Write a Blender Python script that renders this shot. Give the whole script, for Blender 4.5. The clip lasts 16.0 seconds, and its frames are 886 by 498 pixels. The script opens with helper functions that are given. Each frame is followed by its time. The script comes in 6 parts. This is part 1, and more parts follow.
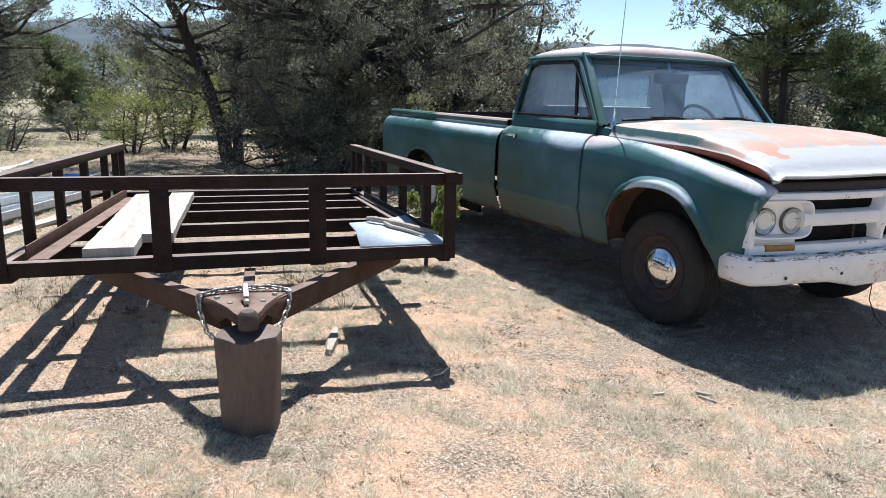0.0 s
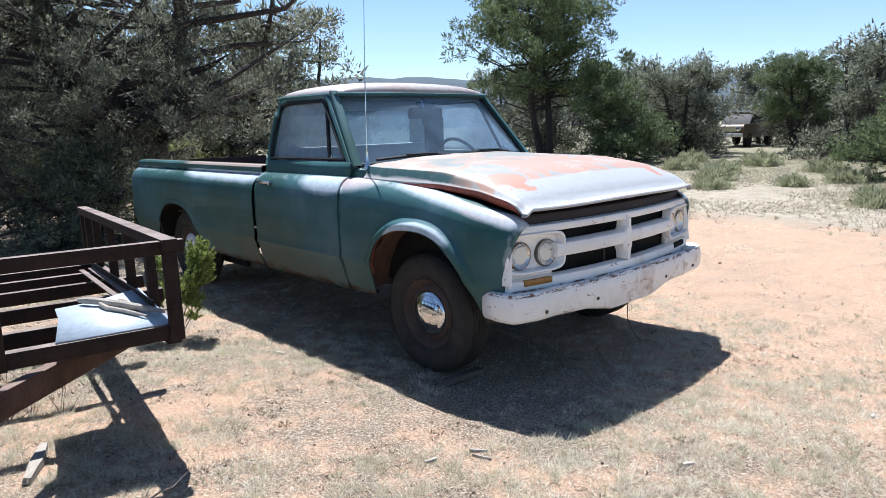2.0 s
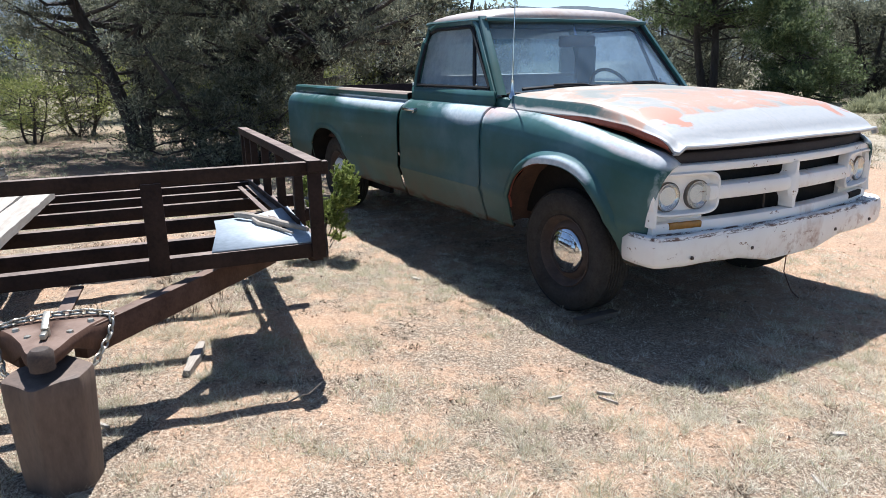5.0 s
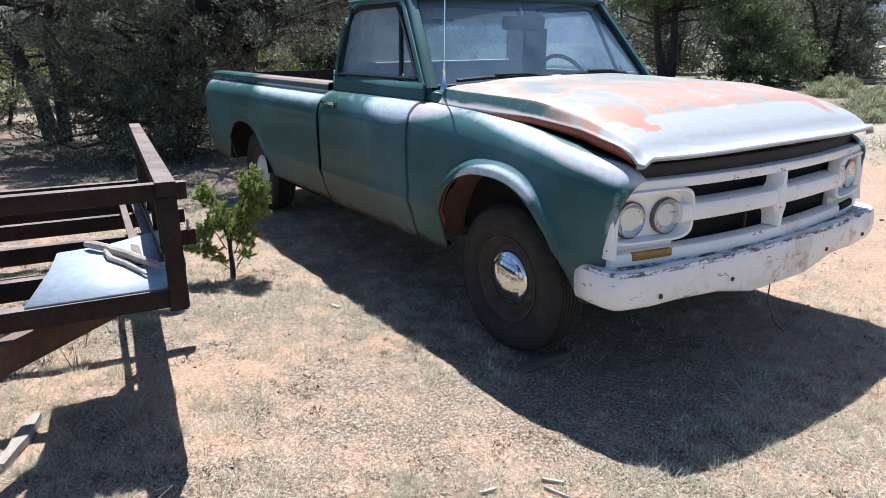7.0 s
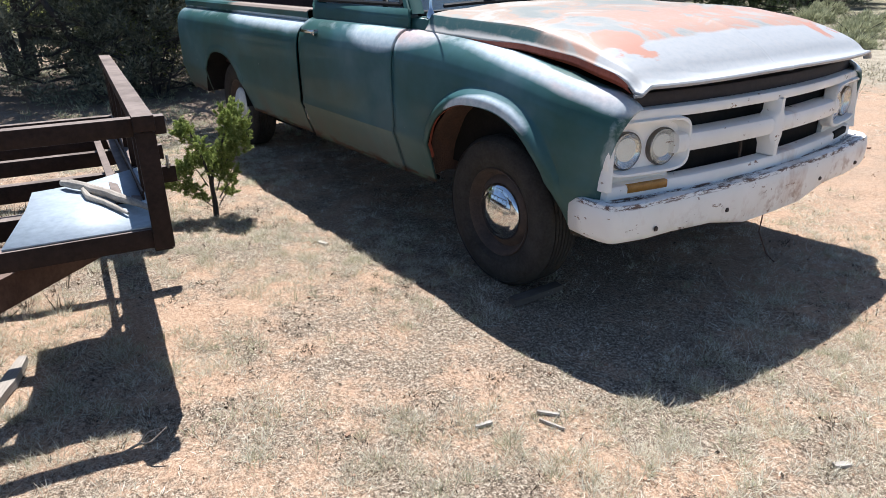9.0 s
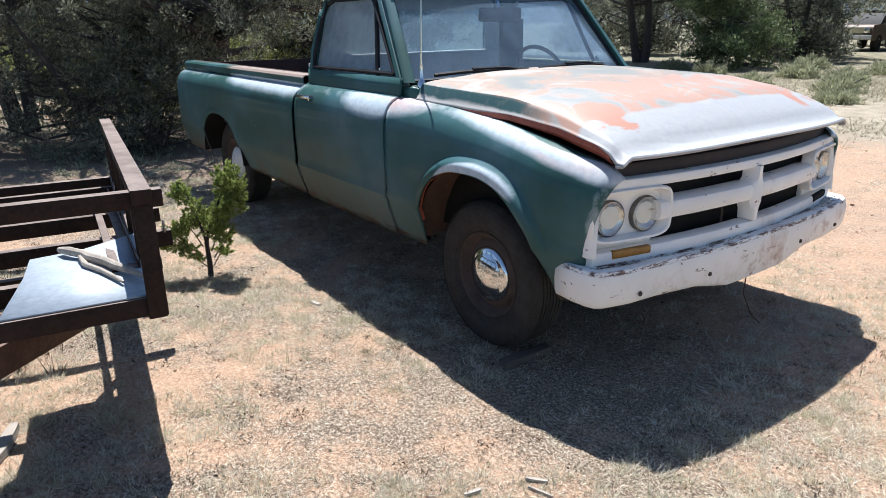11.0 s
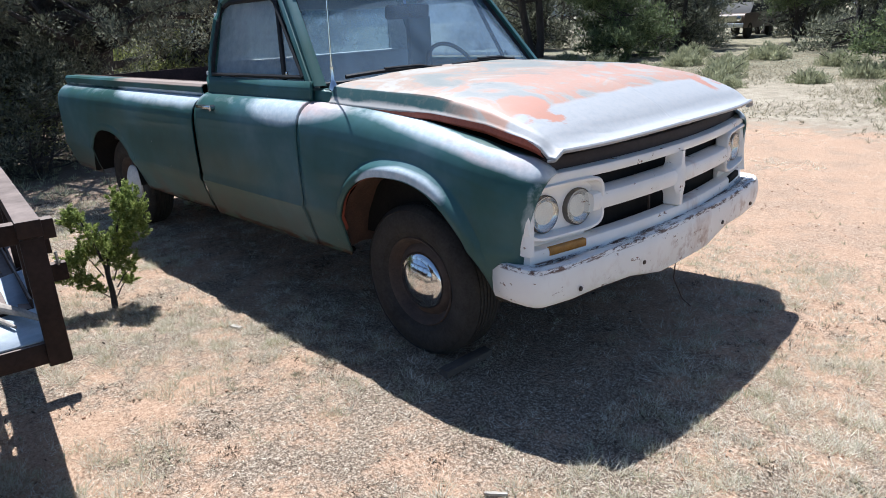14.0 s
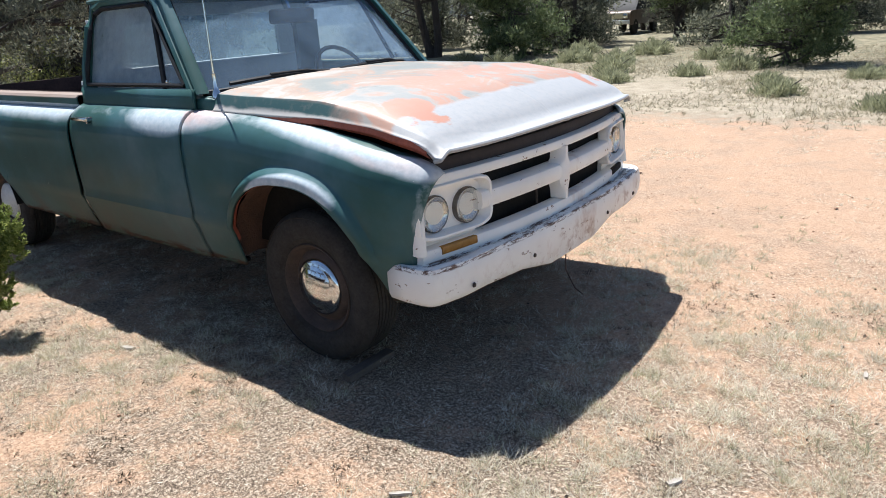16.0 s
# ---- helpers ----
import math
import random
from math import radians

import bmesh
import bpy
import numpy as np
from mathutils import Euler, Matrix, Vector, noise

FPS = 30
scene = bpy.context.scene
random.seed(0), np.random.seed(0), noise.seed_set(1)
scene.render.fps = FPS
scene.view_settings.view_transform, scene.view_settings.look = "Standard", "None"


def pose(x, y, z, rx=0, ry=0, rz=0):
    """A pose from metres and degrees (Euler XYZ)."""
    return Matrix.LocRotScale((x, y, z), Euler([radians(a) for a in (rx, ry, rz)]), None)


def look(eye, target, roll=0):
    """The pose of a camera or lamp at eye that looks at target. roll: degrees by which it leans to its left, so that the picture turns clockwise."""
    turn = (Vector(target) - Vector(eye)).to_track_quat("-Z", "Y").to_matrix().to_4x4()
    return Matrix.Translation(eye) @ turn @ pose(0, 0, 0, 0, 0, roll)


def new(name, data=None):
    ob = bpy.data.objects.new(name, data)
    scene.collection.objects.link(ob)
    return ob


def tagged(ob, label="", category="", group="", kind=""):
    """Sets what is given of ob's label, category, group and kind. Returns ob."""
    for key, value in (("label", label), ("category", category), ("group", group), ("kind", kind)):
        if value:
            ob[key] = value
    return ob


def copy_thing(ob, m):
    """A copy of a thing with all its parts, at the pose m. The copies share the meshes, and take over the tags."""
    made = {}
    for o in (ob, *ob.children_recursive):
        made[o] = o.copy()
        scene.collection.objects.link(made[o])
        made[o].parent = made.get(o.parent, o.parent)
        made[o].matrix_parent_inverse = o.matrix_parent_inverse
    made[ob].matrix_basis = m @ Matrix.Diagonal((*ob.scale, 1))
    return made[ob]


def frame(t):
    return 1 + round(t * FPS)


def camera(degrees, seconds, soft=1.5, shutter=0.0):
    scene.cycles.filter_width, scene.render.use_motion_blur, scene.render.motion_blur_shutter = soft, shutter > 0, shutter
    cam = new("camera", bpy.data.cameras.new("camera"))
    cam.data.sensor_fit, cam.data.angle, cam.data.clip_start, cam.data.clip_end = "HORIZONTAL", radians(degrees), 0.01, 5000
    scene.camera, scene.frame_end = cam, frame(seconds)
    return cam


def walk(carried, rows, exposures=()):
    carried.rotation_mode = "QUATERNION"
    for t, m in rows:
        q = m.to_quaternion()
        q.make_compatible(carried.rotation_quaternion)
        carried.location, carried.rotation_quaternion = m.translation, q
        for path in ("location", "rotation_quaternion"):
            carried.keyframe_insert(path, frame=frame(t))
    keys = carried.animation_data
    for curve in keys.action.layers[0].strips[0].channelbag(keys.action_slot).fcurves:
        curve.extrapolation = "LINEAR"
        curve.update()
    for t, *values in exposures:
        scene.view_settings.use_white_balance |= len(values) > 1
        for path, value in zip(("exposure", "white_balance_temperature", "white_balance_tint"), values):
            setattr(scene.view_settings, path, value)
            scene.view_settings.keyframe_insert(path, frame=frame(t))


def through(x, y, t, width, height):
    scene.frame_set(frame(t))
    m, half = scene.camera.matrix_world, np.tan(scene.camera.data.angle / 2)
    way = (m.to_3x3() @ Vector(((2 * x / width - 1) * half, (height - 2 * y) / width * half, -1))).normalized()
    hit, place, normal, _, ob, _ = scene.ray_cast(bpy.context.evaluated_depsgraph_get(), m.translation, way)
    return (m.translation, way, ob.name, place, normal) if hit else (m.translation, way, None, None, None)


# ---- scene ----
cam = camera(66.0, 16.0, soft=0.8)
PATH = [
    (0, (3.108, -3.833, 1.384), (1.349, -2.995, 0.934), 1.6),
    (0.5, (3.048, -3.626, 1.382), (1.259, -2.841, 0.953), -0.8),
    (1, (2.999, -3.442, 1.445), (1.277, -2.559, 0.94), -3.5),
    (1.5, (2.951, -3.432, 1.408), (1.325, -2.337, 1.011), -3.2),
    (2, (2.934, -3.364, 1.428), (1.465, -2.054, 1.074), -1.6),
    (2.5, (2.94, -3.382, 1.403), (1.463, -2.09, 1.018), -1.7),
    (3, (2.925, -3.39, 1.404), (1.38, -2.196, 0.973), -1.6),
    (3.5, (2.922, -3.429, 1.408), (1.292, -2.358, 0.966), -1.0),
    (4, (2.914, -3.408, 1.438), (1.2, -2.517, 0.921), -2.7),
    (4.5, (2.928, -3.351, 1.411), (1.233, -2.424, 0.891), -2.6),
    (4.7, (2.93, -3.35, 1.404), (1.257, -2.393, 0.872), -0.8),
    (6.8, (2.398, -2.751, 1.41), (0.7, -1.835, 0.883), -1.1),
    (7, (2.376, -2.756, 1.42), (0.766, -1.722, 0.839), -0.5),
    (7.5, (2.311, -2.714, 1.436), (0.792, -1.519, 0.921), -0.3),
    (8, (2.315, -2.717, 1.413), (0.821, -1.552, 0.774), -2.1),
    (8.5, (2.3, -2.74, 1.403), (0.783, -1.68, 0.644), -1.3),
    (9, (2.308, -2.755, 1.403), (0.779, -1.715, 0.64), -0.8),
    (9.2, (2.308, -2.761, 1.406), (0.764, -1.712, 0.687), -1.0),
    (11.3, (2.35, -2.747, 1.492), (0.795, -1.646, 0.886), -0.7),
    (11.5, (2.31, -2.721, 1.479), (0.838, -1.526, 0.842), 0.8),
    (12, (2.264, -2.763, 1.453), (0.754, -1.683, 0.709), 0.5),
    (12.5, (2.23, -2.768, 1.429), (0.769, -1.678, 0.605), 0.0),
    (13, (2.188, -2.766, 1.427), (0.75, -1.658, 0.589), 0.3),
    (13.5, (2.179, -2.733, 1.45), (0.784, -1.53, 0.671), -3.1),
    (14, (2.187, -2.73, 1.465), (0.789, -1.448, 0.831), -2.9),
    (14.5, (2.203, -2.745, 1.473), (0.823, -1.422, 0.886), -2.8),
    (15, (2.19, -2.73, 1.472), (0.84, -1.392, 0.848), -3.7),
    (15.5, (2.206, -2.717, 1.476), (0.905, -1.352, 0.81), -3.7),
    (16, (2.252, -2.692, 1.473), (1.042, -1.237, 0.826), -3.8),
]
walk(cam, [(t, look(eye, target, roll)) for t, eye, target, roll in PATH], exposures=((0.0, 1.04, 6040, 10), (0.5, 1.05, 5890, 10), (1.5, 1.04, 5790, 10), (2.3, 1.02, 5890, 10), (3.0, 0.99, 6190, 10), (4.5, 1.01, 6090, 10), (6.8, 1.02, 5790, 10), (7.6, 1.00, 5790, 10), (8.1, 0.99, 6090, 10),
                                                                                    (9.0, 0.94, 6040, 10), (11.5, 0.97, 6040, 10), (12.5, 0.92, 6190, 10), (13.5, 0.88, 5890, 10), (14.6, 0.90, 5790, 10), (15.1, 0.92, 6140, 10), (16.0, 0.94, 6190, 10)))

# ---- world and sun ----
SUN = Vector((-0.395, 0.205, 0.95)).normalized()
world = bpy.data.worlds.new("sky")
scene.world = world
world.use_nodes = True
wn = world.node_tree.nodes
sky = wn.new("ShaderNodeTexSky")
sky.sky_type = "NISHITA"
sky.sun_disc = False
sky.sun_elevation = math.asin(SUN.z)
sky.sun_rotation = math.atan2(SUN.x, SUN.y)
sky.altitude = 1600
sky.dust_density = 0.6
wn["Background"].inputs["Strength"].default_value = 0.074
world.node_tree.links.new(sky.outputs["Color"], wn["Background"].inputs["Color"])
sun_data = bpy.data.lights.new("sun", "SUN")
sun_data.energy = 5.0
sun_data.angle = radians(0.53)
sun_data.color = (1.0, 0.965, 0.92)
sun_lamp = new("sun", sun_data)
sun_lamp.matrix_world = look(SUN * 40, (0, 0, 0))


# ---- materials ----
class Nodes:
    """Short hand for a material's node tree."""

    def __init__(self, name, rough=0.8, metal=0.0):
        self.mat = bpy.data.materials.new(name)
        self.mat.use_nodes = True
        self.t = self.mat.node_tree
        self.b = self.t.nodes["Principled BSDF"]
        self.b.inputs["Roughness"].default_value = rough
        self.b.inputs["Metallic"].default_value = metal

    def add(self, kind, **kw):
        n = self.t.nodes.new(kind)
        for k, v in kw.items():
            n.inputs[k.replace("_", " ")].default_value = v
        return n

    def link(self, a, b):
        self.t.links.new(a, b)

    def coords(self, space="Object"):
        return self.t.nodes.new("ShaderNodeTexCoord").outputs[space]

    def noise(self, scale, detail=4.0, rough=0.6, vec=None, stretch=None, distort=0.0):
        n = self.add("ShaderNodeTexNoise", Scale=scale, Detail=detail, Roughness=rough, Distortion=distort)
        v = vec or self.coords()
        if stretch:
            m = self.add("ShaderNodeMapping")
            m.inputs["Scale"].default_value = stretch
            self.link(v, m.inputs["Vector"])
            v = m.outputs["Vector"]
        self.link(v, n.inputs["Vector"])
        return n.outputs["Fac"]

    def ramp(self, fac, stops):
        r = self.t.nodes.new("ShaderNodeValToRGB")
        e = r.color_ramp.elements
        while len(e) < len(stops):
            e.new(0.5)
        for el, (p, c) in zip(e, stops):
            el.position = p
            el.color = (*c, 1) if len(c) == 3 else c
        self.link(fac, r.inputs["Fac"])
        return r.outputs["Color"]

    def step(self, fac, lo, hi):
        m = self.t.nodes.new("ShaderNodeMapRange")
        m.inputs["From Min"].default_value = lo
        m.inputs["From Max"].default_value = hi
        m.clamp = True
        self.link(fac, m.inputs["Value"])
        return m.outputs["Result"]

    def mix(self, fac, a, b, how="MIX"):
        m = self.t.nodes.new("ShaderNodeMix")
        m.data_type = "RGBA"
        m.blend_type = how
        for sock, v in ((m.inputs["Factor"], fac), (m.inputs["A"], a), (m.inputs["B"], b)):
            if isinstance(v, (int, float)):
                sock.default_value = v
            elif isinstance(v, tuple):
                sock.default_value = (*v, 1) if len(v) == 3 else v
            else:
                self.link(v, sock)
        return m.outputs["Result"]

    def math(self, how, a, b=0.0):
        m = self.t.nodes.new("ShaderNodeMath")
        m.operation = how
        for sock, v in ((m.inputs[0], a), (m.inputs[1], b)):
            if isinstance(v, (int, float)):
                sock.default_value = v
            else:
                self.link(v, sock)
        return m.outputs["Value"]

    def xyz(self, vec=None):
        s = self.t.nodes.new("ShaderNodeSeparateXYZ")
        self.link(vec or self.coords(), s.inputs["Vector"])
        return s.outputs

    def bump(self, fac, strength=0.3, distance=0.01):
        b = self.add("ShaderNodeBump", Strength=strength, Distance=distance)
        self.link(fac, b.inputs["Height"])
        self.link(b.outputs["Normal"], self.b.inputs["Normal"])

    def base(self, c):
        if isinstance(c, tuple):
            self.b.inputs["Base Color"].default_value = (*c, 1)
        else:
            self.link(c, self.b.inputs["Base Color"])
        return self

    def rough(self, v):
        self.link(v, self.b.inputs["Roughness"])
        return self


def plain(name, c1, c2, scale=8.0, rough=0.8, metal=0.0, bump=0.15, dist=0.004, stretch=None, toplight_dust=None):
    """Two-tone mottled material with a coarse and a fine noise."""
    n = Nodes(name, rough, metal)
    a = n.noise(scale, 5, 0.65, stretch=stretch)
    f = n.noise(scale * 9, 3, 0.6, stretch=stretch)
    col = n.ramp(a, [(0.32, c1), (0.68, c2)])
    col = n.mix(0.35, col, n.ramp(f, [(0.3, tuple(v * 0.6 for v in c1)), (0.7, c2)]))
    if toplight_dust:
        # level faces painted paler: sunlight on their tops, with some dust
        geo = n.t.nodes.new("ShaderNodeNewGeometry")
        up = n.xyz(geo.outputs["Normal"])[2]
        col = n.mix(n.math("MULTIPLY", n.step(up, 0.75, 0.95), n.math("ADD", 0.35, n.math("MULTIPLY", n.step(a, 0.3, 0.7), 0.6))), col, toplight_dust)
    n.base(col)
    n.bump(f, bump, dist)
    return n.mat


def mat_paint(name, wear_light=0.7, band=1.74, top=False):
    """Sun-faded green paint: shoulder rubbed and painted sunlit pale in stretches, bare primer patches, brown dirt at
    the sill.
    """
    n = Nodes(name, 0.5)
    p = n.coords()
    x, y, z = n.xyz(p)
    big = n.noise(1.6, 5, 0.6, p)
    fine = n.noise(34, 4, 0.7, p)
    mid = n.noise(6.0, 5, 0.65, p, distort=0.6)
    green = n.ramp(big, [(0.30, (0.021, 0.057, 0.047)), (0.46, (0.029, 0.084, 0.077)), (0.58, (0.040, 0.107, 0.115)), (0.72, (0.083, 0.152, 0.174))])
    green = n.mix(n.math("MULTIPLY", n.step(fine, 0.55, 0.8), 0.09), green, (0.07, 0.14, 0.14))
    soft = n.noise(1.3, 4, 0.5, p, stretch=(1.0, 0.3, 1.6))
    chalk = n.math("MULTIPLY", n.step(soft, 0.5, 0.8), 0.09)
    col = n.mix(chalk, green, (0.08, 0.16, 0.20))
    crest = n.math("SUBTRACT", 1.115, n.math("MULTIPLY", n.math("POWER", n.step(x, -0.35, 0.68), 1.5), 0.165)) if top else band
    down = n.math("SUBTRACT", crest, z)
    wob = n.math("MULTIPLY", n.math("SUBTRACT", n.math("ADD", n.math("MULTIPLY", soft, 0.6), n.math("MULTIPLY", mid, 0.4)), 0.5), 0.24)
    wide = n.math("ADD", 1.0, n.math("MULTIPLY", n.step(x, -0.5, -0.2), 0.8)) if top else 1.0
    # shoulder band: real fading plus sunlight put in as pale colour
    edge = n.step(n.math("ADD", n.math("MULTIPLY", down, wide), wob), 0.115, 0.03)
    if top:
        edge = n.math("MULTIPLY", edge, n.step(down, -0.014, -0.006))
        along = n.step(x, -4.5, 0.8)
        g = lambda v: (v, v, v)
        at_x = lambda rows: n.ramp(along, [((q + 4.5) / 5.3, g(v)) for q, v in rows])
        white = at_x([(-4.5, 0.35), (-3.25, 0.25), (-3.0, 0.85), (-2.05, 0.85), (-1.85, 0.55), (-1.75, 0.22), (-1.25, 0.25), (-1.05, 0.95), (-0.76, 0.95), (-0.6, 0.65), (-0.38, 0.3), (-0.05, 0.6), (0.3, 0.8), (0.6, 1.0)])
        orange = at_x([(-4.5, 0.12), (-3.2, 0.2), (-3.0, 0.05), (-1.1, 0.05), (-0.95, 0.75), (-0.75, 0.7), (-0.5, 0.45), (-0.3, 0.2), (0.1, 0.6), (0.45, 0.7), (0.66, 0.2)])
        # sun glint on the wheel arch flare, painted as a pale crescent
        r = n.math("SQRT", n.math("ADD", n.math("POWER", n.math("ABSOLUTE", n.math("DIVIDE", n.math("SUBTRACT", x, 0.05), 0.458)), 2.0), n.math("POWER", n.math("DIVIDE", n.math("SUBTRACT", z, 0.41), 0.454), 2.0)))
        lip_glint = n.math("MULTIPLY", n.math("MULTIPLY", n.step(r, 1.0, 1.02), n.step(n.math("ADD", r, n.math("MULTIPLY", wob, 0.3)), 1.13, 1.08)), n.math("MULTIPLY", n.math("MULTIPLY", n.step(z, 0.77, 0.83), n.step(x, 0.36, 0.22)), n.step(x, -0.26, -0.16)))
        white = n.math("MAXIMUM", n.math("MULTIPLY", edge, white), n.math("MULTIPLY", lip_glint, 1.0))
        # highlight on the fender's rounded front edge, painted pale
        nose = n.step(n.math("ADD", x, n.math("MULTIPLY", n.step(z, 0.93, 0.61), 0.066)), 0.648, 0.668)
        white = n.math("MAXIMUM", white, n.math("MULTIPLY", nose, n.math("ADD", 0.02, n.math("MULTIPLY", mid, 0.5))))
    else:
        white, orange = n.math("MULTIPLY", edge, 0.7), 0.15
    # this mask joins true wear with the painted sunlight
    worn = n.math("MULTIPLY", n.step(n.math("ADD", white, n.math("MULTIPLY", n.math("SUBTRACT", mid, 0.5), 0.9)), 0.22, 0.62), wear_light)
    col = n.mix(worn, col, n.mix(n.step(fine, 0.4, 0.65), (0.46, 0.54, 0.59), (0.60, 0.65, 0.68)))
    prim = n.noise(2.3, 5, 0.55, p, distort=0.5)
    pr = n.math("MULTIPLY", n.math("MULTIPLY", n.step(prim, 0.50, 0.58), n.math("MULTIPLY", worn, edge)), orange)
    col = n.mix(n.math("MULTIPLY", pr, 0.9), col, (0.47, 0.215, 0.145))
    rail = n.math("MULTIPLY", n.step(z, 1.155, 1.164), n.math("MULTIPLY", n.step(n.math("ADD", x, n.math("MULTIPLY", big, 0.4)), -3.15, -3.0), n.step(x, -1.84, -1.86)))
    col = n.mix(n.math("MULTIPLY", rail, 0.8), col, (0.40, 0.30, 0.25))
    # olive tone, stronger towards the bottom
    low_olive = n.math("MULTIPLY", n.step(n.math("ADD", z, n.math("MULTIPLY", n.math("SUBTRACT", mid, 0.5), 0.5)), 0.86, 0.52), n.math("ADD", 0.2, n.math("MULTIPLY", n.step(soft, 0.35, 0.7), 0.5)))
    col = n.mix(low_olive, col, (0.085, 0.105, 0.078))
    brown = n.math("MULTIPLY", n.step(n.noise(3.0, 5, 0.6, p), 0.46, 0.72), n.step(z, 0.66, 0.44))
    col = n.mix(n.math("MULTIPLY", brown, 0.7), col, (0.10, 0.075, 0.055))
    rot = n.math("MULTIPLY", n.step(n.noise(13, 5, 0.7, p, stretch=(0.5, 1, 2)), 0.45, 0.52), n.step(n.math("ADD", z, n.math("MULTIPLY", big, 0.05)), 0.485, 0.455))
    col = n.mix(rot, col, (0.055, 0.03, 0.02))
    chips = n.step(n.noise(46, 2, 0.5, p), 0.78, 0.80)
    col = n.mix(n.math("MULTIPLY", chips, 0.6), col, (0.5, 0.5, 0.46))
    n.base(col)
    n.rough(n.math("ADD", 0.42, n.math("MULTIPLY", big, 0.2)))
    n.b.inputs["Specular IOR Level"].default_value = 0.15
    n.link(n.math("MULTIPLY", n.step(n.math("ADD", z, n.math("MULTIPLY", big, 0.15)), 0.60, 0.80), 0.22), n.b.inputs["Coat Weight"])
    n.b.inputs["Coat Roughness"].default_value = 0.12
    n.bump(n.noise(4, 3, 0.5, p), 0.10, 0.01)
    return n.mat


def mat_hood():
    """Peeling hood: grey-green paint, orange primer and white in large patches, the front band white."""
    n = Nodes("hood_paint", 0.45)
    p = n.coords()
    x, y, z = n.xyz(p)
    a = n.noise(3.1, 8, 0.62, p, distort=0.5)
    b = n.noise(3.4, 7, 0.68, p, distort=0.3)
    f = n.noise(40, 4, 0.7, p)
    ay = n.math("ABSOLUTE", y)
    wild = n.math("SUBTRACT", b, 0.5)
    white = n.mix(n.step(f, 0.35, 0.7), (0.33, 0.34, 0.345), (0.40, 0.40, 0.40))
    # middle: bare orange and white in large islands; rear: dull grey paint with faint orange
    mid = n.ramp(a, [(0.38, (0.24, 0.25, 0.235)), (0.43, (0.30, 0.28, 0.25)), (0.485, (0.39, 0.22, 0.155)), (0.555, (0.37, 0.235, 0.175)), (0.605, (0.33, 0.30, 0.265))])
    rear = n.ramp(a, [(0.38, (0.17, 0.185, 0.17)), (0.49, (0.22, 0.215, 0.19)), (0.53, (0.30, 0.20, 0.145)), (0.58, (0.30, 0.245, 0.195)), (0.63, (0.33, 0.31, 0.28))])
    col = n.mix(n.step(n.math("ADD", x, n.math("MULTIPLY", wild, 0.7)), 0.10, 0.02), mid, rear)
    # the front band is white, with orange at its corners
    front = n.step(n.math("ADD", x, n.math("MULTIPLY", wild, 0.10)), 0.465, 0.485)
    spot = n.math("SQRT", n.math("ADD", n.math("POWER", n.math("SUBTRACT", x, 0.47), 2.0), n.math("POWER", n.math("SUBTRACT", ay, 0.70), 2.0)))
    corner = n.step(n.math("ADD", spot, n.math("MULTIPLY", n.math("SUBTRACT", a, 0.5), 0.75)), 0.085, 0.05)
    col = n.mix(front, col, white)
    col = n.mix(n.math("MAXIMUM", corner, n.math("MULTIPLY", front, n.step(a, 0.67, 0.69))), col, (0.42, 0.205, 0.14))
    # upright flanks: green above, rubbed pale along the lower edge
    flank = n.math("MULTIPLY", n.step(ay, 0.812, 0.826), n.step(n.math("ADD", x, n.math("MULTIPLY", wild, 0.4)), 0.36, 0.16))
    col = n.mix(flank, col, n.mix(n.step(n.math("ADD", ay, n.math("MULTIPLY", wild, 0.03)), 0.846, 0.852), (0.030, 0.082, 0.082), (0.40, 0.385, 0.36)))
    col = n.mix(n.math("MULTIPLY", n.step(f, 0.52, 0.8), 0.3), col, (0.33, 0.29, 0.25))
    n.base(col)
    n.rough(n.math("ADD", 0.38, n.math("MULTIPLY", f, 0.25)))
    n.bump(b, 0.15, 0.01)
    return n.mat


def mat_white(name="white_paint"):
    """Brush-painted white over chrome, chipped to brown along edges."""
    n = Nodes(name, 0.45)
    p = n.coords()
    a = n.noise(3, 4, 0.6, p)
    col = n.ramp(a, [(0.3, (0.77, 0.745, 0.70)), (0.7, (0.87, 0.855, 0.82))])
    r = n.noise(14, 5, 0.7, p, stretch=(1, 1, 2.0))
    col = n.mix(n.step(r, 0.64, 0.665), col, (0.17, 0.085, 0.05))
    s = n.noise(3.0, 5, 0.7, p, stretch=(1, 1.0, 0.5))
    col = n.mix(n.math("MULTIPLY", n.step(s, 0.57, 0.70), 0.55), col, (0.46, 0.30, 0.21))
    x, y, z = n.xyz(p)
    rim = n.math("MULTIPLY", n.step(z, 0.572, 0.578), n.step(z, 0.594, 0.589))
    ch = n.noise(34, 6, 0.8, p, stretch=(1, 0.3, 2.0))
    col = n.mix(n.math("MULTIPLY", n.step(ch, 0.48, 0.53), rim), col, (0.13, 0.07, 0.045))
    low = n.math("MULTIPLY", n.step(n.noise(5.0, 6, 0.75, p), 0.52, 0.62), n.step(z, 0.575, 0.50))
    col = n.mix(n.math("MULTIPLY", n.math("MULTIPLY", low, n.step(y, -0.9, 0.3)), 0.8), col, (0.30, 0.155, 0.09))
    n.base(col)
    n.bump(r, 0.2, 0.004)
    return n.mat


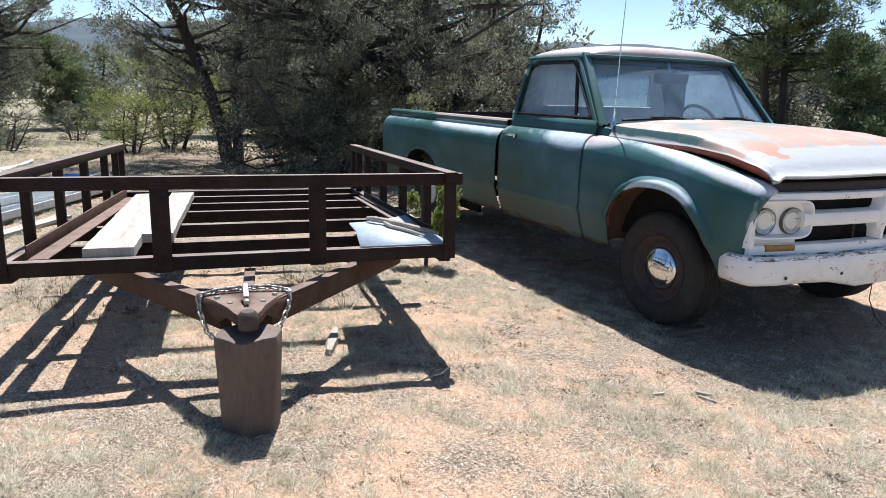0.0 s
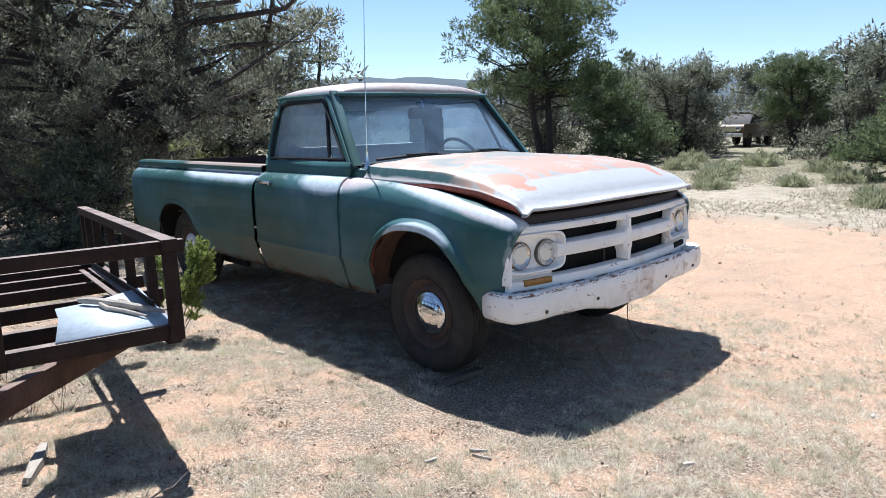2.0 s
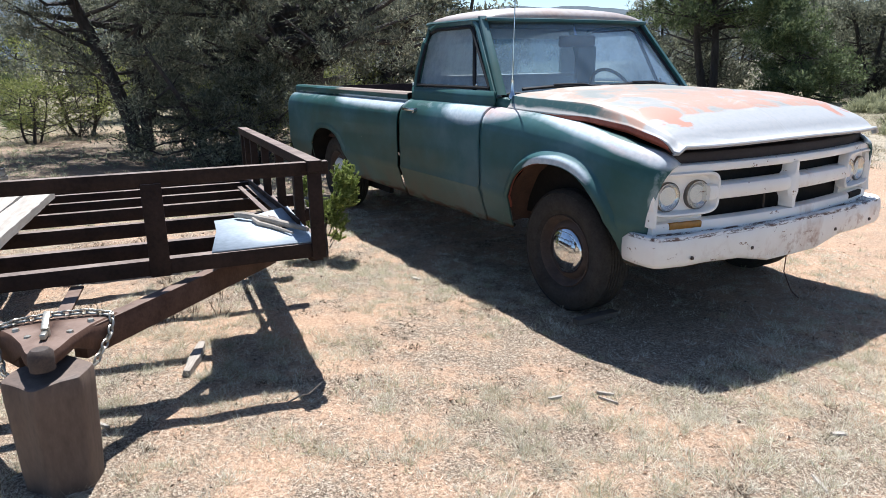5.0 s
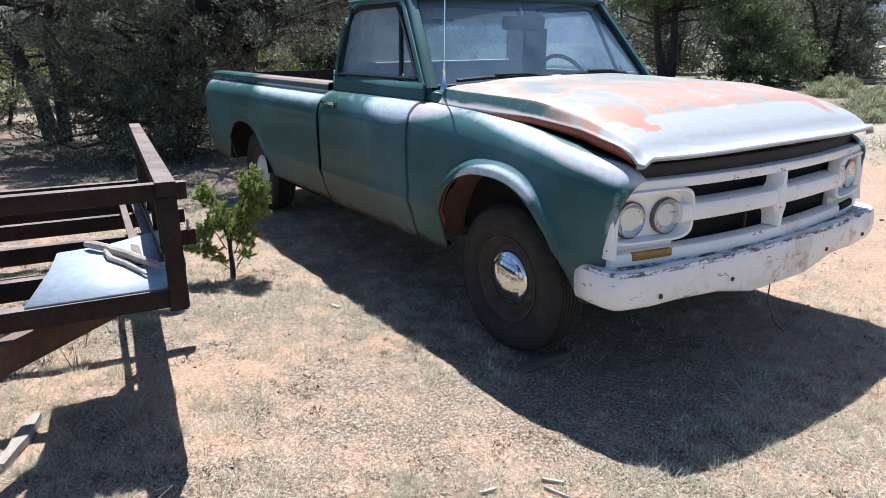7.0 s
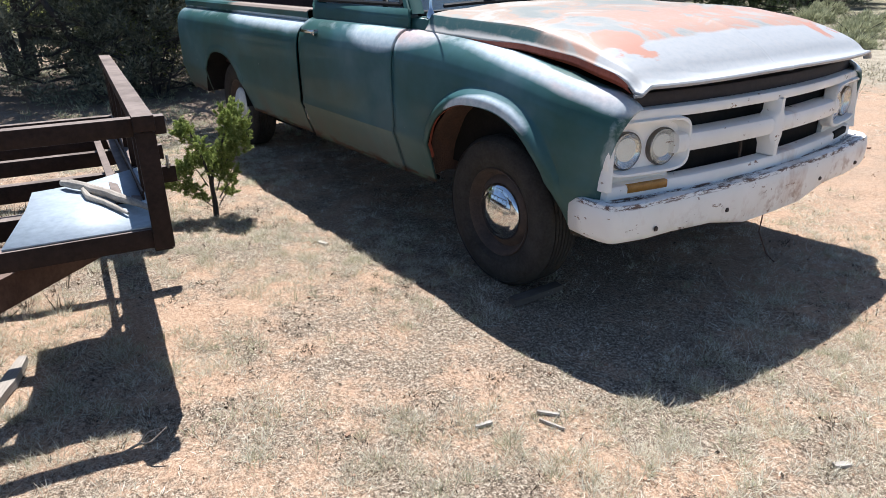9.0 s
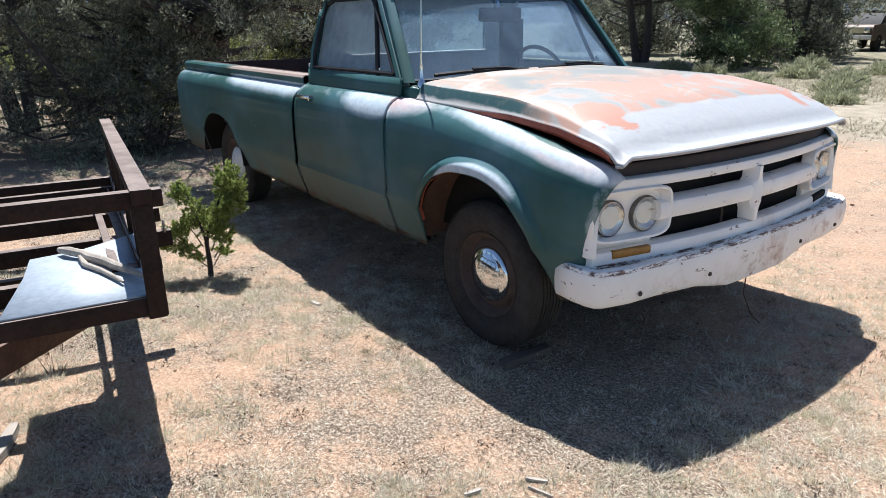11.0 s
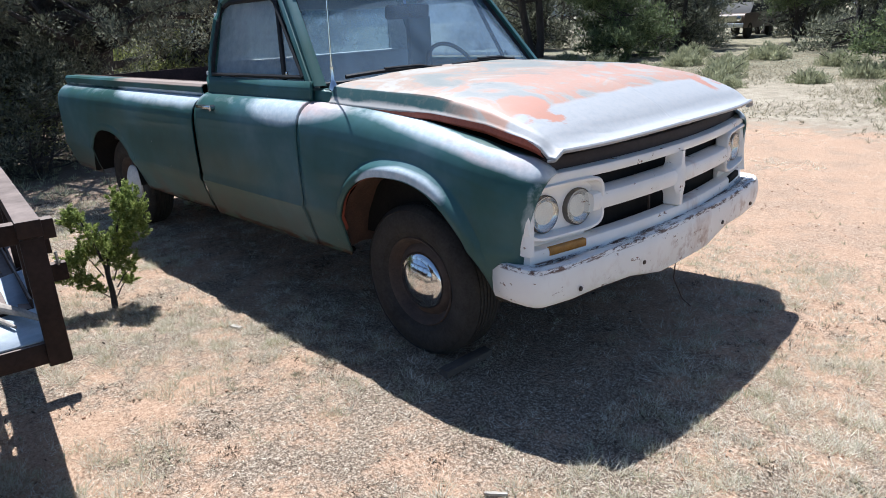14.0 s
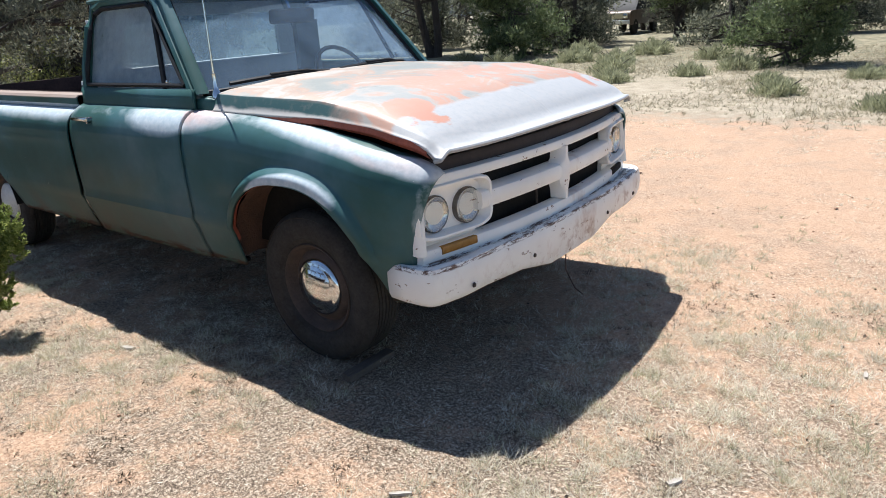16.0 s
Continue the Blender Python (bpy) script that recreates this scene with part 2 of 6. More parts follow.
def mat_glass(name, toplight_dust=0.3, tint=(0.75, 0.85, 0.9), dustcol=(0.55, 0.6, 0.62)):
    """Old dusty glass."""
    n = Nodes(name, 0.06)
    g = n.add("ShaderNodeBsdfTransparent")
    g.inputs["Color"].default_value = (*tint, 1)
    gl = n.add("ShaderNodeBsdfGlossy", Roughness=0.03)
    lw = n.add("ShaderNodeLayerWeight", Blend=0.5)
    fr = n.math("ADD", 0.04, n.math("MULTIPLY", n.math("POWER", lw.outputs["Facing"], 5.0), 0.9))
    d = n.add("ShaderNodeBsdfDiffuse")
    d.inputs["Color"].default_value = (*dustcol, 1)
    m1 = n.t.nodes.new("ShaderNodeMixShader")
    m2 = n.t.nodes.new("ShaderNodeMixShader")
    n.link(fr, m1.inputs["Fac"])
    n.link(g.outputs[0], m1.inputs[1])
    n.link(gl.outputs[0], m1.inputs[2])
    sm = n.step(n.noise(4, 6, 0.75), 0.25, 0.75)
    n.link(n.math("MULTIPLY", n.math("ADD", 0.45, n.math("MULTIPLY", sm, 1.1)), toplight_dust), m2.inputs["Fac"])
    # dust scatters light to both sides
    tl = n.add("ShaderNodeBsdfTranslucent")
    tl.inputs["Color"].default_value = (*dustcol, 1)
    m3 = n.t.nodes.new("ShaderNodeMixShader")
    m3.inputs["Fac"].default_value = 0.45
    n.link(d.outputs[0], m3.inputs[1])
    n.link(tl.outputs[0], m3.inputs[2])
    n.link(m1.outputs[0], m2.inputs[1])
    n.link(m3.outputs[0], m2.inputs[2])
    n.link(m2.outputs[0], n.t.nodes["Material Output"].inputs["Surface"])
    return n.mat


def mat_ground():
    n = Nodes("dry_soil", 0.95)
    p = n.coords()
    x, y, z = n.xyz(p)
    a = n.noise(0.55, 6, 0.6, p)
    b = n.noise(3.2, 6, 0.65, p)
    f = n.noise(42, 5, 0.75, p)
    soil = n.ramp(b, [(0.3, (0.37, 0.225, 0.135)), (0.7, (0.51, 0.335, 0.22))])
    g2 = n.noise(170, 3, 0.75, p)
    g3 = n.noise(75, 4, 0.8, p)
    speck = n.math("ADD", n.math("MULTIPLY", g2, 0.5), n.math("MULTIPLY", g3, 0.5))
    straw = n.ramp(speck, [(0.40, (0.04, 0.027, 0.017)), (0.475, (0.14, 0.10, 0.066)), (0.54, (0.35, 0.275, 0.20)), (0.61, (0.62, 0.54, 0.43))])
    soil = n.mix(0.7, soil, n.ramp(speck, [(0.41, (0.15, 0.085, 0.05)), (0.5, (0.43, 0.285, 0.185)), (0.59, (0.62, 0.455, 0.325))]))
    mat = n.math("ADD", n.math("MULTIPLY", a, 0.6), n.math("MULTIPLY", b, 0.7))
    # the bare drive beyond the truck
    drive = n.math("MULTIPLY", n.step(n.math("ADD", y, n.math("MULTIPLY", a, 2.0)), 0.2, 2.0), n.step(n.math("ADD", y, n.math("MULTIPLY", b, 1.0)), 7.2, 6.2))
    cover = n.math("SUBTRACT", n.step(n.math("ADD", mat, n.math("MULTIPLY", n.math("SUBTRACT", f, 0.5), 0.5)), 0.54, 0.70), n.math("MULTIPLY", drive, 0.6))
    col = n.mix(n.step(cover, 0.0, 1.0), soil, straw)
    col = n.mix(n.math("MULTIPLY", n.step(f, 0.3, 0.1), 0.4), col, (0.16, 0.09, 0.05))
    # grey-green meadow past the drive
    mead = n.step(n.math("ADD", y, n.math("MULTIPLY", b, 2.2)), 7.0, 8.0)
    col = n.mix(mead, col, n.ramp(n.math("ADD", n.math("MULTIPLY", f, 0.6), n.math("MULTIPLY", b, 0.4)), [(0.36, (0.15, 0.122, 0.082)), (0.5, (0.32, 0.27, 0.195)), (0.64, (0.48, 0.415, 0.315))]))
    # brown needle litter under the junipers
    dx, dy = n.math("ADD", x, 8.4), n.math("ADD", y, 0.9)
    near = n.math("SQRT", n.math("ADD", n.math("MULTIPLY", dx, dx), n.math("MULTIPLY", n.math("MULTIPLY", dy, dy), 0.7)))
    duff = n.math("MULTIPLY", n.step(n.math("ADD", near, n.math("MULTIPLY", n.math("SUBTRACT", b, 0.5), 4.0)), 3.4, 2.2), 0.85)
    col = n.mix(duff, col, n.ramp(f, [(0.35, (0.05, 0.036, 0.025)), (0.65, (0.17, 0.125, 0.085))]))
    # rough pasture beyond the clearing
    far = n.math("SQRT", n.math("ADD", n.math("MULTIPLY", x, x), n.math("MULTIPLY", y, y)))
    past = n.math("MULTIPLY", n.step(n.math("ADD", far, n.math("MULTIPLY", a, 6.0)), 13.0, 19.0), 0.85)
    col = n.mix(past, col, n.ramp(b, [(0.35, (0.085, 0.088, 0.048)), (0.5, (0.17, 0.155, 0.09)), (0.66, (0.30, 0.25, 0.165))]))
    n.base(col)
    n.bump(n.math("ADD", n.math("ADD", f, b), n.math("MULTIPLY", speck, 0.8)), 0.6, 0.03)
    return n.mat


def mat_leaf(name, c1, c2, c3, through=0.35):
    """Leaves and blades that let part of the light through."""
    n = Nodes(name, 0.6)
    n.b.inputs["Specular IOR Level"].default_value = 0.2
    g = n.t.nodes.new("ShaderNodeNewGeometry")
    col = n.ramp(g.outputs["Random Per Island"], [(0.0, c1), (0.55, c2), (1.0, c3)])
    big = n.noise(0.9, 3, 0.5)
    col = n.mix(n.step(big, 0.35, 0.7), n.mix(0.5, col, c1), col)
    n.base(col)
    tr = n.add("ShaderNodeBsdfTranslucent")
    n.link(col, tr.inputs["Color"])
    m = n.t.nodes.new("ShaderNodeMixShader")
    m.inputs["Fac"].default_value = through
    n.link(n.b.outputs[0], m.inputs[1])
    n.link(tr.outputs[0], m.inputs[2])
    n.link(m.outputs[0], n.t.nodes["Material Output"].inputs["Surface"])
    return n.mat


PAINT = mat_paint("green_paint", 0.85, top=True)
PAINT_CAB = mat_paint("green_paint_cab", 0.5, 1.75)
HOOD = mat_hood()
ROOF = plain("faded_roof_paint", (0.36, 0.27, 0.23), (0.42, 0.40, 0.385), 3.0, 0.45)
WHITE = mat_white()
CHROME = plain("dull_chrome", (0.6, 0.6, 0.6), (0.75, 0.75, 0.76), 5, 0.12, 1.0, 0.02)
RUBBER = plain("old_rubber", (0.025, 0.023, 0.021), (0.06, 0.055, 0.05), 9, 0.85, bump=0.3)
# near-black; inside hollows it stands in for deep shade
BLACK = plain("near_black", (0.008, 0.008, 0.008), (0.02, 0.018, 0.016), 9, 0.8)
SEAL = plain("black_seal", (0.012, 0.013, 0.015), (0.025, 0.026, 0.028), 20, 0.6)
RIM = plain("rusty_rim", (0.03, 0.022, 0.018), (0.09, 0.06, 0.045), 14, 0.75)
WELL = plain("rusty_wheel_well", (0.05, 0.028, 0.019), (0.13, 0.068, 0.042), 12, 0.9, bump=0.5, dist=0.02)
REDEDGE = plain("primer_edge", (0.20, 0.045, 0.025), (0.36, 0.095, 0.055), 10, 0.6)
GLASS = mat_glass("dusty_windscreen", 0.24, (0.66, 0.82, 0.95), (0.36, 0.50, 0.66))
GLASS2 = mat_glass("dusty_side_glass", 0.55, (0.74, 0.84, 0.9), (0.47, 0.55, 0.62))
GLASS3 = mat_glass("grimy_rear_glass", 0.28, (0.6, 0.7, 0.76), (0.42, 0.50, 0.54))
LENS = mat_glass("headlight_glass", 0.13, (0.95, 0.95, 0.92), (0.85, 0.80, 0.68))
RING = plain("dull_lamp_ring", (0.10, 0.085, 0.07), (0.20, 0.175, 0.15), 30, 0.4, 0.4)
AMBER = plain("amber_lens", (0.26, 0.11, 0.012), (0.40, 0.19, 0.03), 30, 0.25)
RED = plain("red_lens", (0.2, 0.015, 0.01), (0.3, 0.03, 0.02), 30, 0.25)
VINYL = plain("bench_vinyl", (0.30, 0.31, 0.30), (0.42, 0.43, 0.40), 6, 0.6)
CABIN_PALE = plain("pale_cabin_lining", (0.44, 0.47, 0.48), (0.56, 0.58, 0.58), 6, 0.7)
CABIN = plain("cabin_paint", (0.03, 0.055, 0.06), (0.05, 0.08, 0.085), 6, 0.6)
LOCKP = plain("near_black_brown_panel", (0.022, 0.015, 0.014), (0.045, 0.032, 0.030), 5, 0.7)
BEDPAINT = plain("bed_inner_rust", (0.03, 0.02, 0.018), (0.07, 0.042, 0.036), 5, 0.8)
WHITEWHEEL = plain("white_wheel_paint", (0.5, 0.5, 0.47), (0.72, 0.72, 0.70), 9, 0.6)
STEEL = plain("rusted_brown_steel", (0.013, 0.008, 0.0065), (0.040, 0.024, 0.018), 7, 0.7, bump=0.35, toplight_dust=(0.27, 0.215, 0.185))
STEEL2 = plain("rusted_tongue_steel", (0.055, 0.030, 0.021), (0.115, 0.066, 0.048), 9, 0.7, bump=0.3, toplight_dust=(0.22, 0.16, 0.13))
CHAINM = plain("zinc_chain", (0.28, 0.26, 0.22), (0.5, 0.48, 0.42), 20, 0.4, 0.8)
CAN = plain("hewn_log", (0.075, 0.050, 0.038), (0.155, 0.108, 0.082), 6, 0.7, stretch=(1, 1, 0.35))
BOARD = plain("weathered_pale_board", (0.27, 0.235, 0.195), (0.44, 0.405, 0.355), 3, 0.85, stretch=(0.25, 2.5, 1), bump=0.3)
STICKM = plain("grey_dead_wood", (0.20, 0.17, 0.14), (0.42, 0.37, 0.31), 6, 0.9, stretch=(0.3, 3, 3), bump=0.4)
SHEET = plain("pale_blue_sheet", (0.32, 0.37, 0.42), (0.44, 0.49, 0.53), 4, 0.5)
GUTTER = plain("white_metal_gutter", (0.55, 0.57, 0.58), (0.78, 0.80, 0.80), 3, 0.35)
BLUE = plain("blue_plastic", (0.05, 0.22, 0.5), (0.10, 0.32, 0.62), 5, 0.5)
GROUND = mat_ground()
BARK = plain("juniper_bark", (0.027, 0.023, 0.022), (0.098, 0.084, 0.077), 5, 0.95, stretch=(3, 3, 0.4), bump=0.9, dist=0.03)
LEAF = mat_leaf("juniper_leaf", (0.085, 0.092, 0.068), (0.195, 0.205, 0.145), (0.42, 0.42, 0.30), 0.45)
LEAF2 = mat_leaf("young_juniper_leaf", (0.13, 0.175, 0.042), (0.31, 0.37, 0.10), (0.56, 0.59, 0.22), 0.4)
PINE = mat_leaf("pine_needle", (0.07, 0.095, 0.045), (0.15, 0.19, 0.085), (0.29, 0.33, 0.16))
SAGE = mat_leaf("sage_leaf", (0.24, 0.25, 0.15), (0.40, 0.41, 0.26), (0.58, 0.57, 0.38), 0.45)
STRAW = mat_leaf("dry_grass", (0.42, 0.37, 0.26), (0.78, 0.725, 0.59), (0.95, 0.92, 0.81), 0.45)
HILL = plain("distant_wooded_hill", (0.028, 0.046, 0.058), (0.060, 0.082, 0.098), 0.05, 1.0, bump=0.0)


for m_ in (STEEL, STEEL2, BEDPAINT, BLACK, SEAL, RUBBER, CABIN):
    m_.node_tree.nodes["Principled BSDF"].inputs["Specular IOR Level"].default_value = 0.15


# ---- building helpers ----
def put(name, bm, material, parent=None, label="", smooth=True):
    """Link a bmesh as one mesh object, smooth shaded with sharp edges kept."""
    me = bpy.data.meshes.new(name)
    bmesh.ops.recalc_face_normals(bm, faces=bm.faces[:])
    for e in bm.edges:
        if len(e.link_faces) == 2 and e.calc_face_angle(0) > radians(38):
            e.smooth = False
    for f in bm.faces:
        f.smooth = smooth
    bm.to_mesh(me)
    bm.free()
    me.materials.append(material)
    ob = new(name, me)
    if parent is not None:
        ob.parent = parent
    if label:
        ob["label"] = label
    return ob


def part(name, bm, material, parent, label=""):
    return put(name, bm, material, parent, label)


def thing(name, label, category, m=None, group="", kind=""):
    e = new(name)
    e.empty_display_size = 0.1
    if m is not None:
        e.matrix_world = m
    return tagged(e, label, category, group, kind)


def box(bm, x0, x1, y0, y1, z0, z1, m=None, bevel=0.0):
    r = bmesh.ops.create_cube(bm, size=1.0)
    v = r["verts"]
    t = Matrix.Translation(((x0 + x1) / 2, (y0 + y1) / 2, (z0 + z1) / 2)) @ Matrix.Diagonal((abs(x1 - x0), abs(y1 - y0), abs(z1 - z0), 1))
    bmesh.ops.transform(bm, matrix=(m @ t) if m else t, verts=v)
    if bevel:
        es = list({e for q in v for e in q.link_edges})
        bmesh.ops.bevel(bm, geom=es, offset=bevel, segments=2, affect="EDGES", profile=0.5)
    return bm


def boxed(x0, x1, y0, y1, z0, z1, m=None, bevel=0.004):
    return box(bmesh.new(), x0, x1, y0, y1, z0, z1, m, bevel)


def beam(bm, a, b, w, h, up=(0, 0, 1), bevel=0.003):
    """A square bar from a to b."""
    a, b = Vector(a), Vector(b)
    d = (b - a)
    x = d.normalized()
    s = Vector(up).cross(x).normalized()
    u = x.cross(s)
    m = Matrix((x, s, u)).transposed().to_4x4()
    m.translation = (a + b) / 2
    return box(bm, -d.length / 2, d.length / 2, -w / 2, w / 2, -h / 2, h / 2, m, bevel)


def grid(bm, pts, close_u=False, close_v=False):
    """Faces over a grid of points, rows of equal length."""
    vs = [[bm.verts.new(p) for p in row] for row in pts]
    nu, nv = len(vs), len(vs[0])
    for i in range(nu if close_u else nu - 1):
        for j in range(nv if close_v else nv - 1):
            q = (vs[i][j], vs[(i + 1) % nu][j], vs[(i + 1) % nu][(j + 1) % nv], vs[i][(j + 1) % nv])
            bm.faces.new(q)
    return vs


def tube(bm, pts, radii, sides=8, cap=True):
    """A tapered tube along a line of points."""
    pts = [Vector(p) for p in pts]
    rows = []
    ref = Vector((0.31, 0.17, 0.93))
    for i, p in enumerate(pts):
        d = (pts[min(i + 1, len(pts) - 1)] - pts[max(i - 1, 0)]).normalized()
        s = d.cross(ref)
        s = s.normalized() if s.length > 1e-4 else d.orthogonal().normalized()
        u = d.cross(s)
        r = radii[i] if isinstance(radii, (list, tuple)) else radii
        rows.append([p + (s * math.cos(2 * math.pi * k / sides) + u * math.sin(2 * math.pi * k / sides)) * r for k in range(sides)])
    vs = grid(bm, rows, close_v=True)
    if cap:
        bm.faces.new(vs[0][::-1])
        bm.faces.new(vs[-1])
    return bm


def lathe(bm, prof, m=None, n=40):
    """A profile of (radius, along y) turned round the y axis."""
    rows = [[((m or Matrix()) @ Vector((r * math.cos(2 * math.pi * k / n), a, r * math.sin(2 * math.pi * k / n)))) for r, a in prof] for k in range(n)]
    grid(bm, rows, close_u=True)
    bmesh.ops.remove_doubles(bm, verts=bm.verts[:], dist=1e-5)
    return bm


def thick(ob, t, offset=-1.0):
    s = ob.modifiers.new("thickness", "SOLIDIFY")
    s.thickness, s.offset = t, offset
    return ob


def lerp_table(tab, v):
    for (a, p), (b, q) in zip(tab, tab[1:]):
        if v <= b:
            k = max(0.0, (v - a) / (b - a))
            return p + (q - p) * k
    return tab[-1][1]


def smooth01(v):
    v = min(1.0, max(0.0, v))
    return v * v * (3 - 2 * v)


# ---- the truck: x ahead, y to its left, origin on the ground under the front axle ----
FENDER_TOP = [(-0.72, 1.115), (-0.3, 1.10), (0.1, 1.068), (0.4, 1.022), (0.58, 0.975), (0.625, 0.958), (0.65, 0.944), (0.662, 0.932), (0.668, 0.920)]
LOW = [(0.40, 0.905), (0.50, 0.942), (0.60, 0.970), (0.632, 0.985), (0.655, 0.977), (0.80, 0.981), (0.90, 0.980), (1.30, 0.976)]
SHOULDER = [(0.0, 0.858), (0.004, 0.880), (0.011, 0.902), (0.022, 0.922), (0.038, 0.940), (0.058, 0.955), (0.085, 0.967), (0.12, 0.975), (0.17, 0.980), (0.25, 0.983), (1.0, 0.999)]


def arch_z(x, arch):
    cx, a, z0, z1 = arch
    u = abs((x - cx) / a)
    return z0 + (z1 - z0) * (1 - u ** 2.5) ** 0.55 if u < 1 else None


def side_y(x, z, zt, arch):
    """Half width of the body at a point of its side, with the flare round a wheel opening."""
    y = min(lerp_table(LOW, z), lerp_table(SHOULDER, max(0.0, zt - z)))
    if arch:
        cx, a, b0, b1 = arch
        r = (abs((x - cx) / a) ** 2.5 + (max(0.0, z - b0) / (b1 - b0)) ** 1.82) ** (1 / 2.15)
        y += (0.042 if cx > -1 else 0.006) * smooth01((1.125 - r) / 0.078) * smooth01((z - 0.48) / 0.3)
    return y


def side_panel(x0, x1, top, arch=None, low=0.41, extra=(), taper=None, step=0.03):
    """A body side between x0 and x1 with the crease, the rounded shoulder and, if given, a wheel opening. Points for y > 0."""
    n = max(4, int(abs(x1 - x0) / step))
    xs = {x0 + (x1 - x0) * i / n for i in range(n + 1)} | {x1 - d for d in (0.0015, 0.004, 0.008, 0.014, 0.021)}
    if arch:
        cx, a = arch[:2]
        xs |= {cx + s * a * f for s in (-1, 1) for f in (0.999, 0.985, 0.96, 0.92, 0.88, 1.02, 1.07)}
    rows = []
    for x in sorted(q for q in xs if x0 - 1e-6 <= q <= x1 + 1e-6):
        zt = top(x)
        az = arch_z(x, arch) if arch else None
        zb = low if az is None else az
        zs = [zb + (zt - 0.16 - zb) * k / 20 for k in range(20)] + [zt - d for d in (0.16, 0.152, 0.144, 0.136, 0.128, 0.12, 0.112, 0.105, 0.097, 0.09, 0.082, 0.07, 0.058, 0.048, 0.038, 0.03, 0.022, 0.016, 0.011, 0.007, 0.004, 0.0)]
        row = []
        for z in zs:
            y = side_y(x, z, zt, arch)
            if taper:
                y -= taper(x, z)
            row.append((x, y, z))
        for dz, y in extra:
            row.append((x, y, zt + dz))
        rows.append(row)
    return rows


def flip(rows, s):
    return [[(x, s * y, z) for x, y, z in row] for row in rows]


def mesh_of(rows, **kw):
    bm = bmesh.new()
    grid(bm, rows, **kw)
    return bm


def rounded(w, h, n=48, k=5.0):
    """A rounded rectangle as (u, v) pairs."""
    out = []
    for i in range(n):
        a = 2 * math.pi * i / n
        c, s = math.cos(a), math.sin(a)
        out.append((math.copysign(abs(c) ** (2 / k), c) * w / 2, math.copysign(abs(s) ** (2 / k), s) * h / 2))
    return out


def wheel(truck, x, s, cap_mat, cap_name):
    hub = part("wheel", lathe(bmesh.new(), [(0.0, 0.02), (0.1, 0.03), (0.14, 0.05), (0.14, -0.05), (0.0, -0.05)]), RIM, truck)
    hub.matrix_local = pose(x, s * (0.785 if x > -1 else 0.735), 0.352, 0, 0, 0 if s < 0 else 180) @ Matrix.Scale(0.968, 4)
    prof = [(0.205, -0.070), (0.222, -0.088), (0.236, -0.094), (0.24, -0.1), (0.262, -0.106), (0.268, -0.109), (0.30, -0.111), (0.325, -0.106), (0.338, -0.098),
            (0.341, -0.102), (0.352, -0.092), (0.360, -0.078)]
    tread = []
    for k in range(-3, 4):
        tread += [(0.365, k * 0.021 - 0.007), (0.365, k * 0.021 + 0.007), (0.357, k * 0.021 + 0.0085), (0.357, k * 0.021 + 0.0125)]
    prof = prof + tread + [(r, -a) for r, a in prof[::-1]]
    part("tyre", lathe(bmesh.new(), prof, n=72), RUBBER, hub, "worn black tyre with grooved tread")
    part("rim", lathe(bmesh.new(), [(0.207, 0.07), (0.205, -0.07), (0.216, -0.085), (0.212, -0.09), (0.200, -0.080), (0.190, -0.05), (0.176, -0.04), (0.165, -0.048), (0.15, -0.06), (0.12, -0.062), (0.0, -0.062)], n=56), RIM, hub)
    part(cap_name, lathe(bmesh.new(), [(0.140, -0.060), (0.140, -0.066), (0.134, -0.074), (0.122, -0.082), (0.112, -0.084), (0.105, -0.088), (0.085, -0.1), (0.05, -0.110), (0.02, -0.1135), (0.0, -0.114)], n=56), cap_mat, hub, "domed hub cap")
    return hub


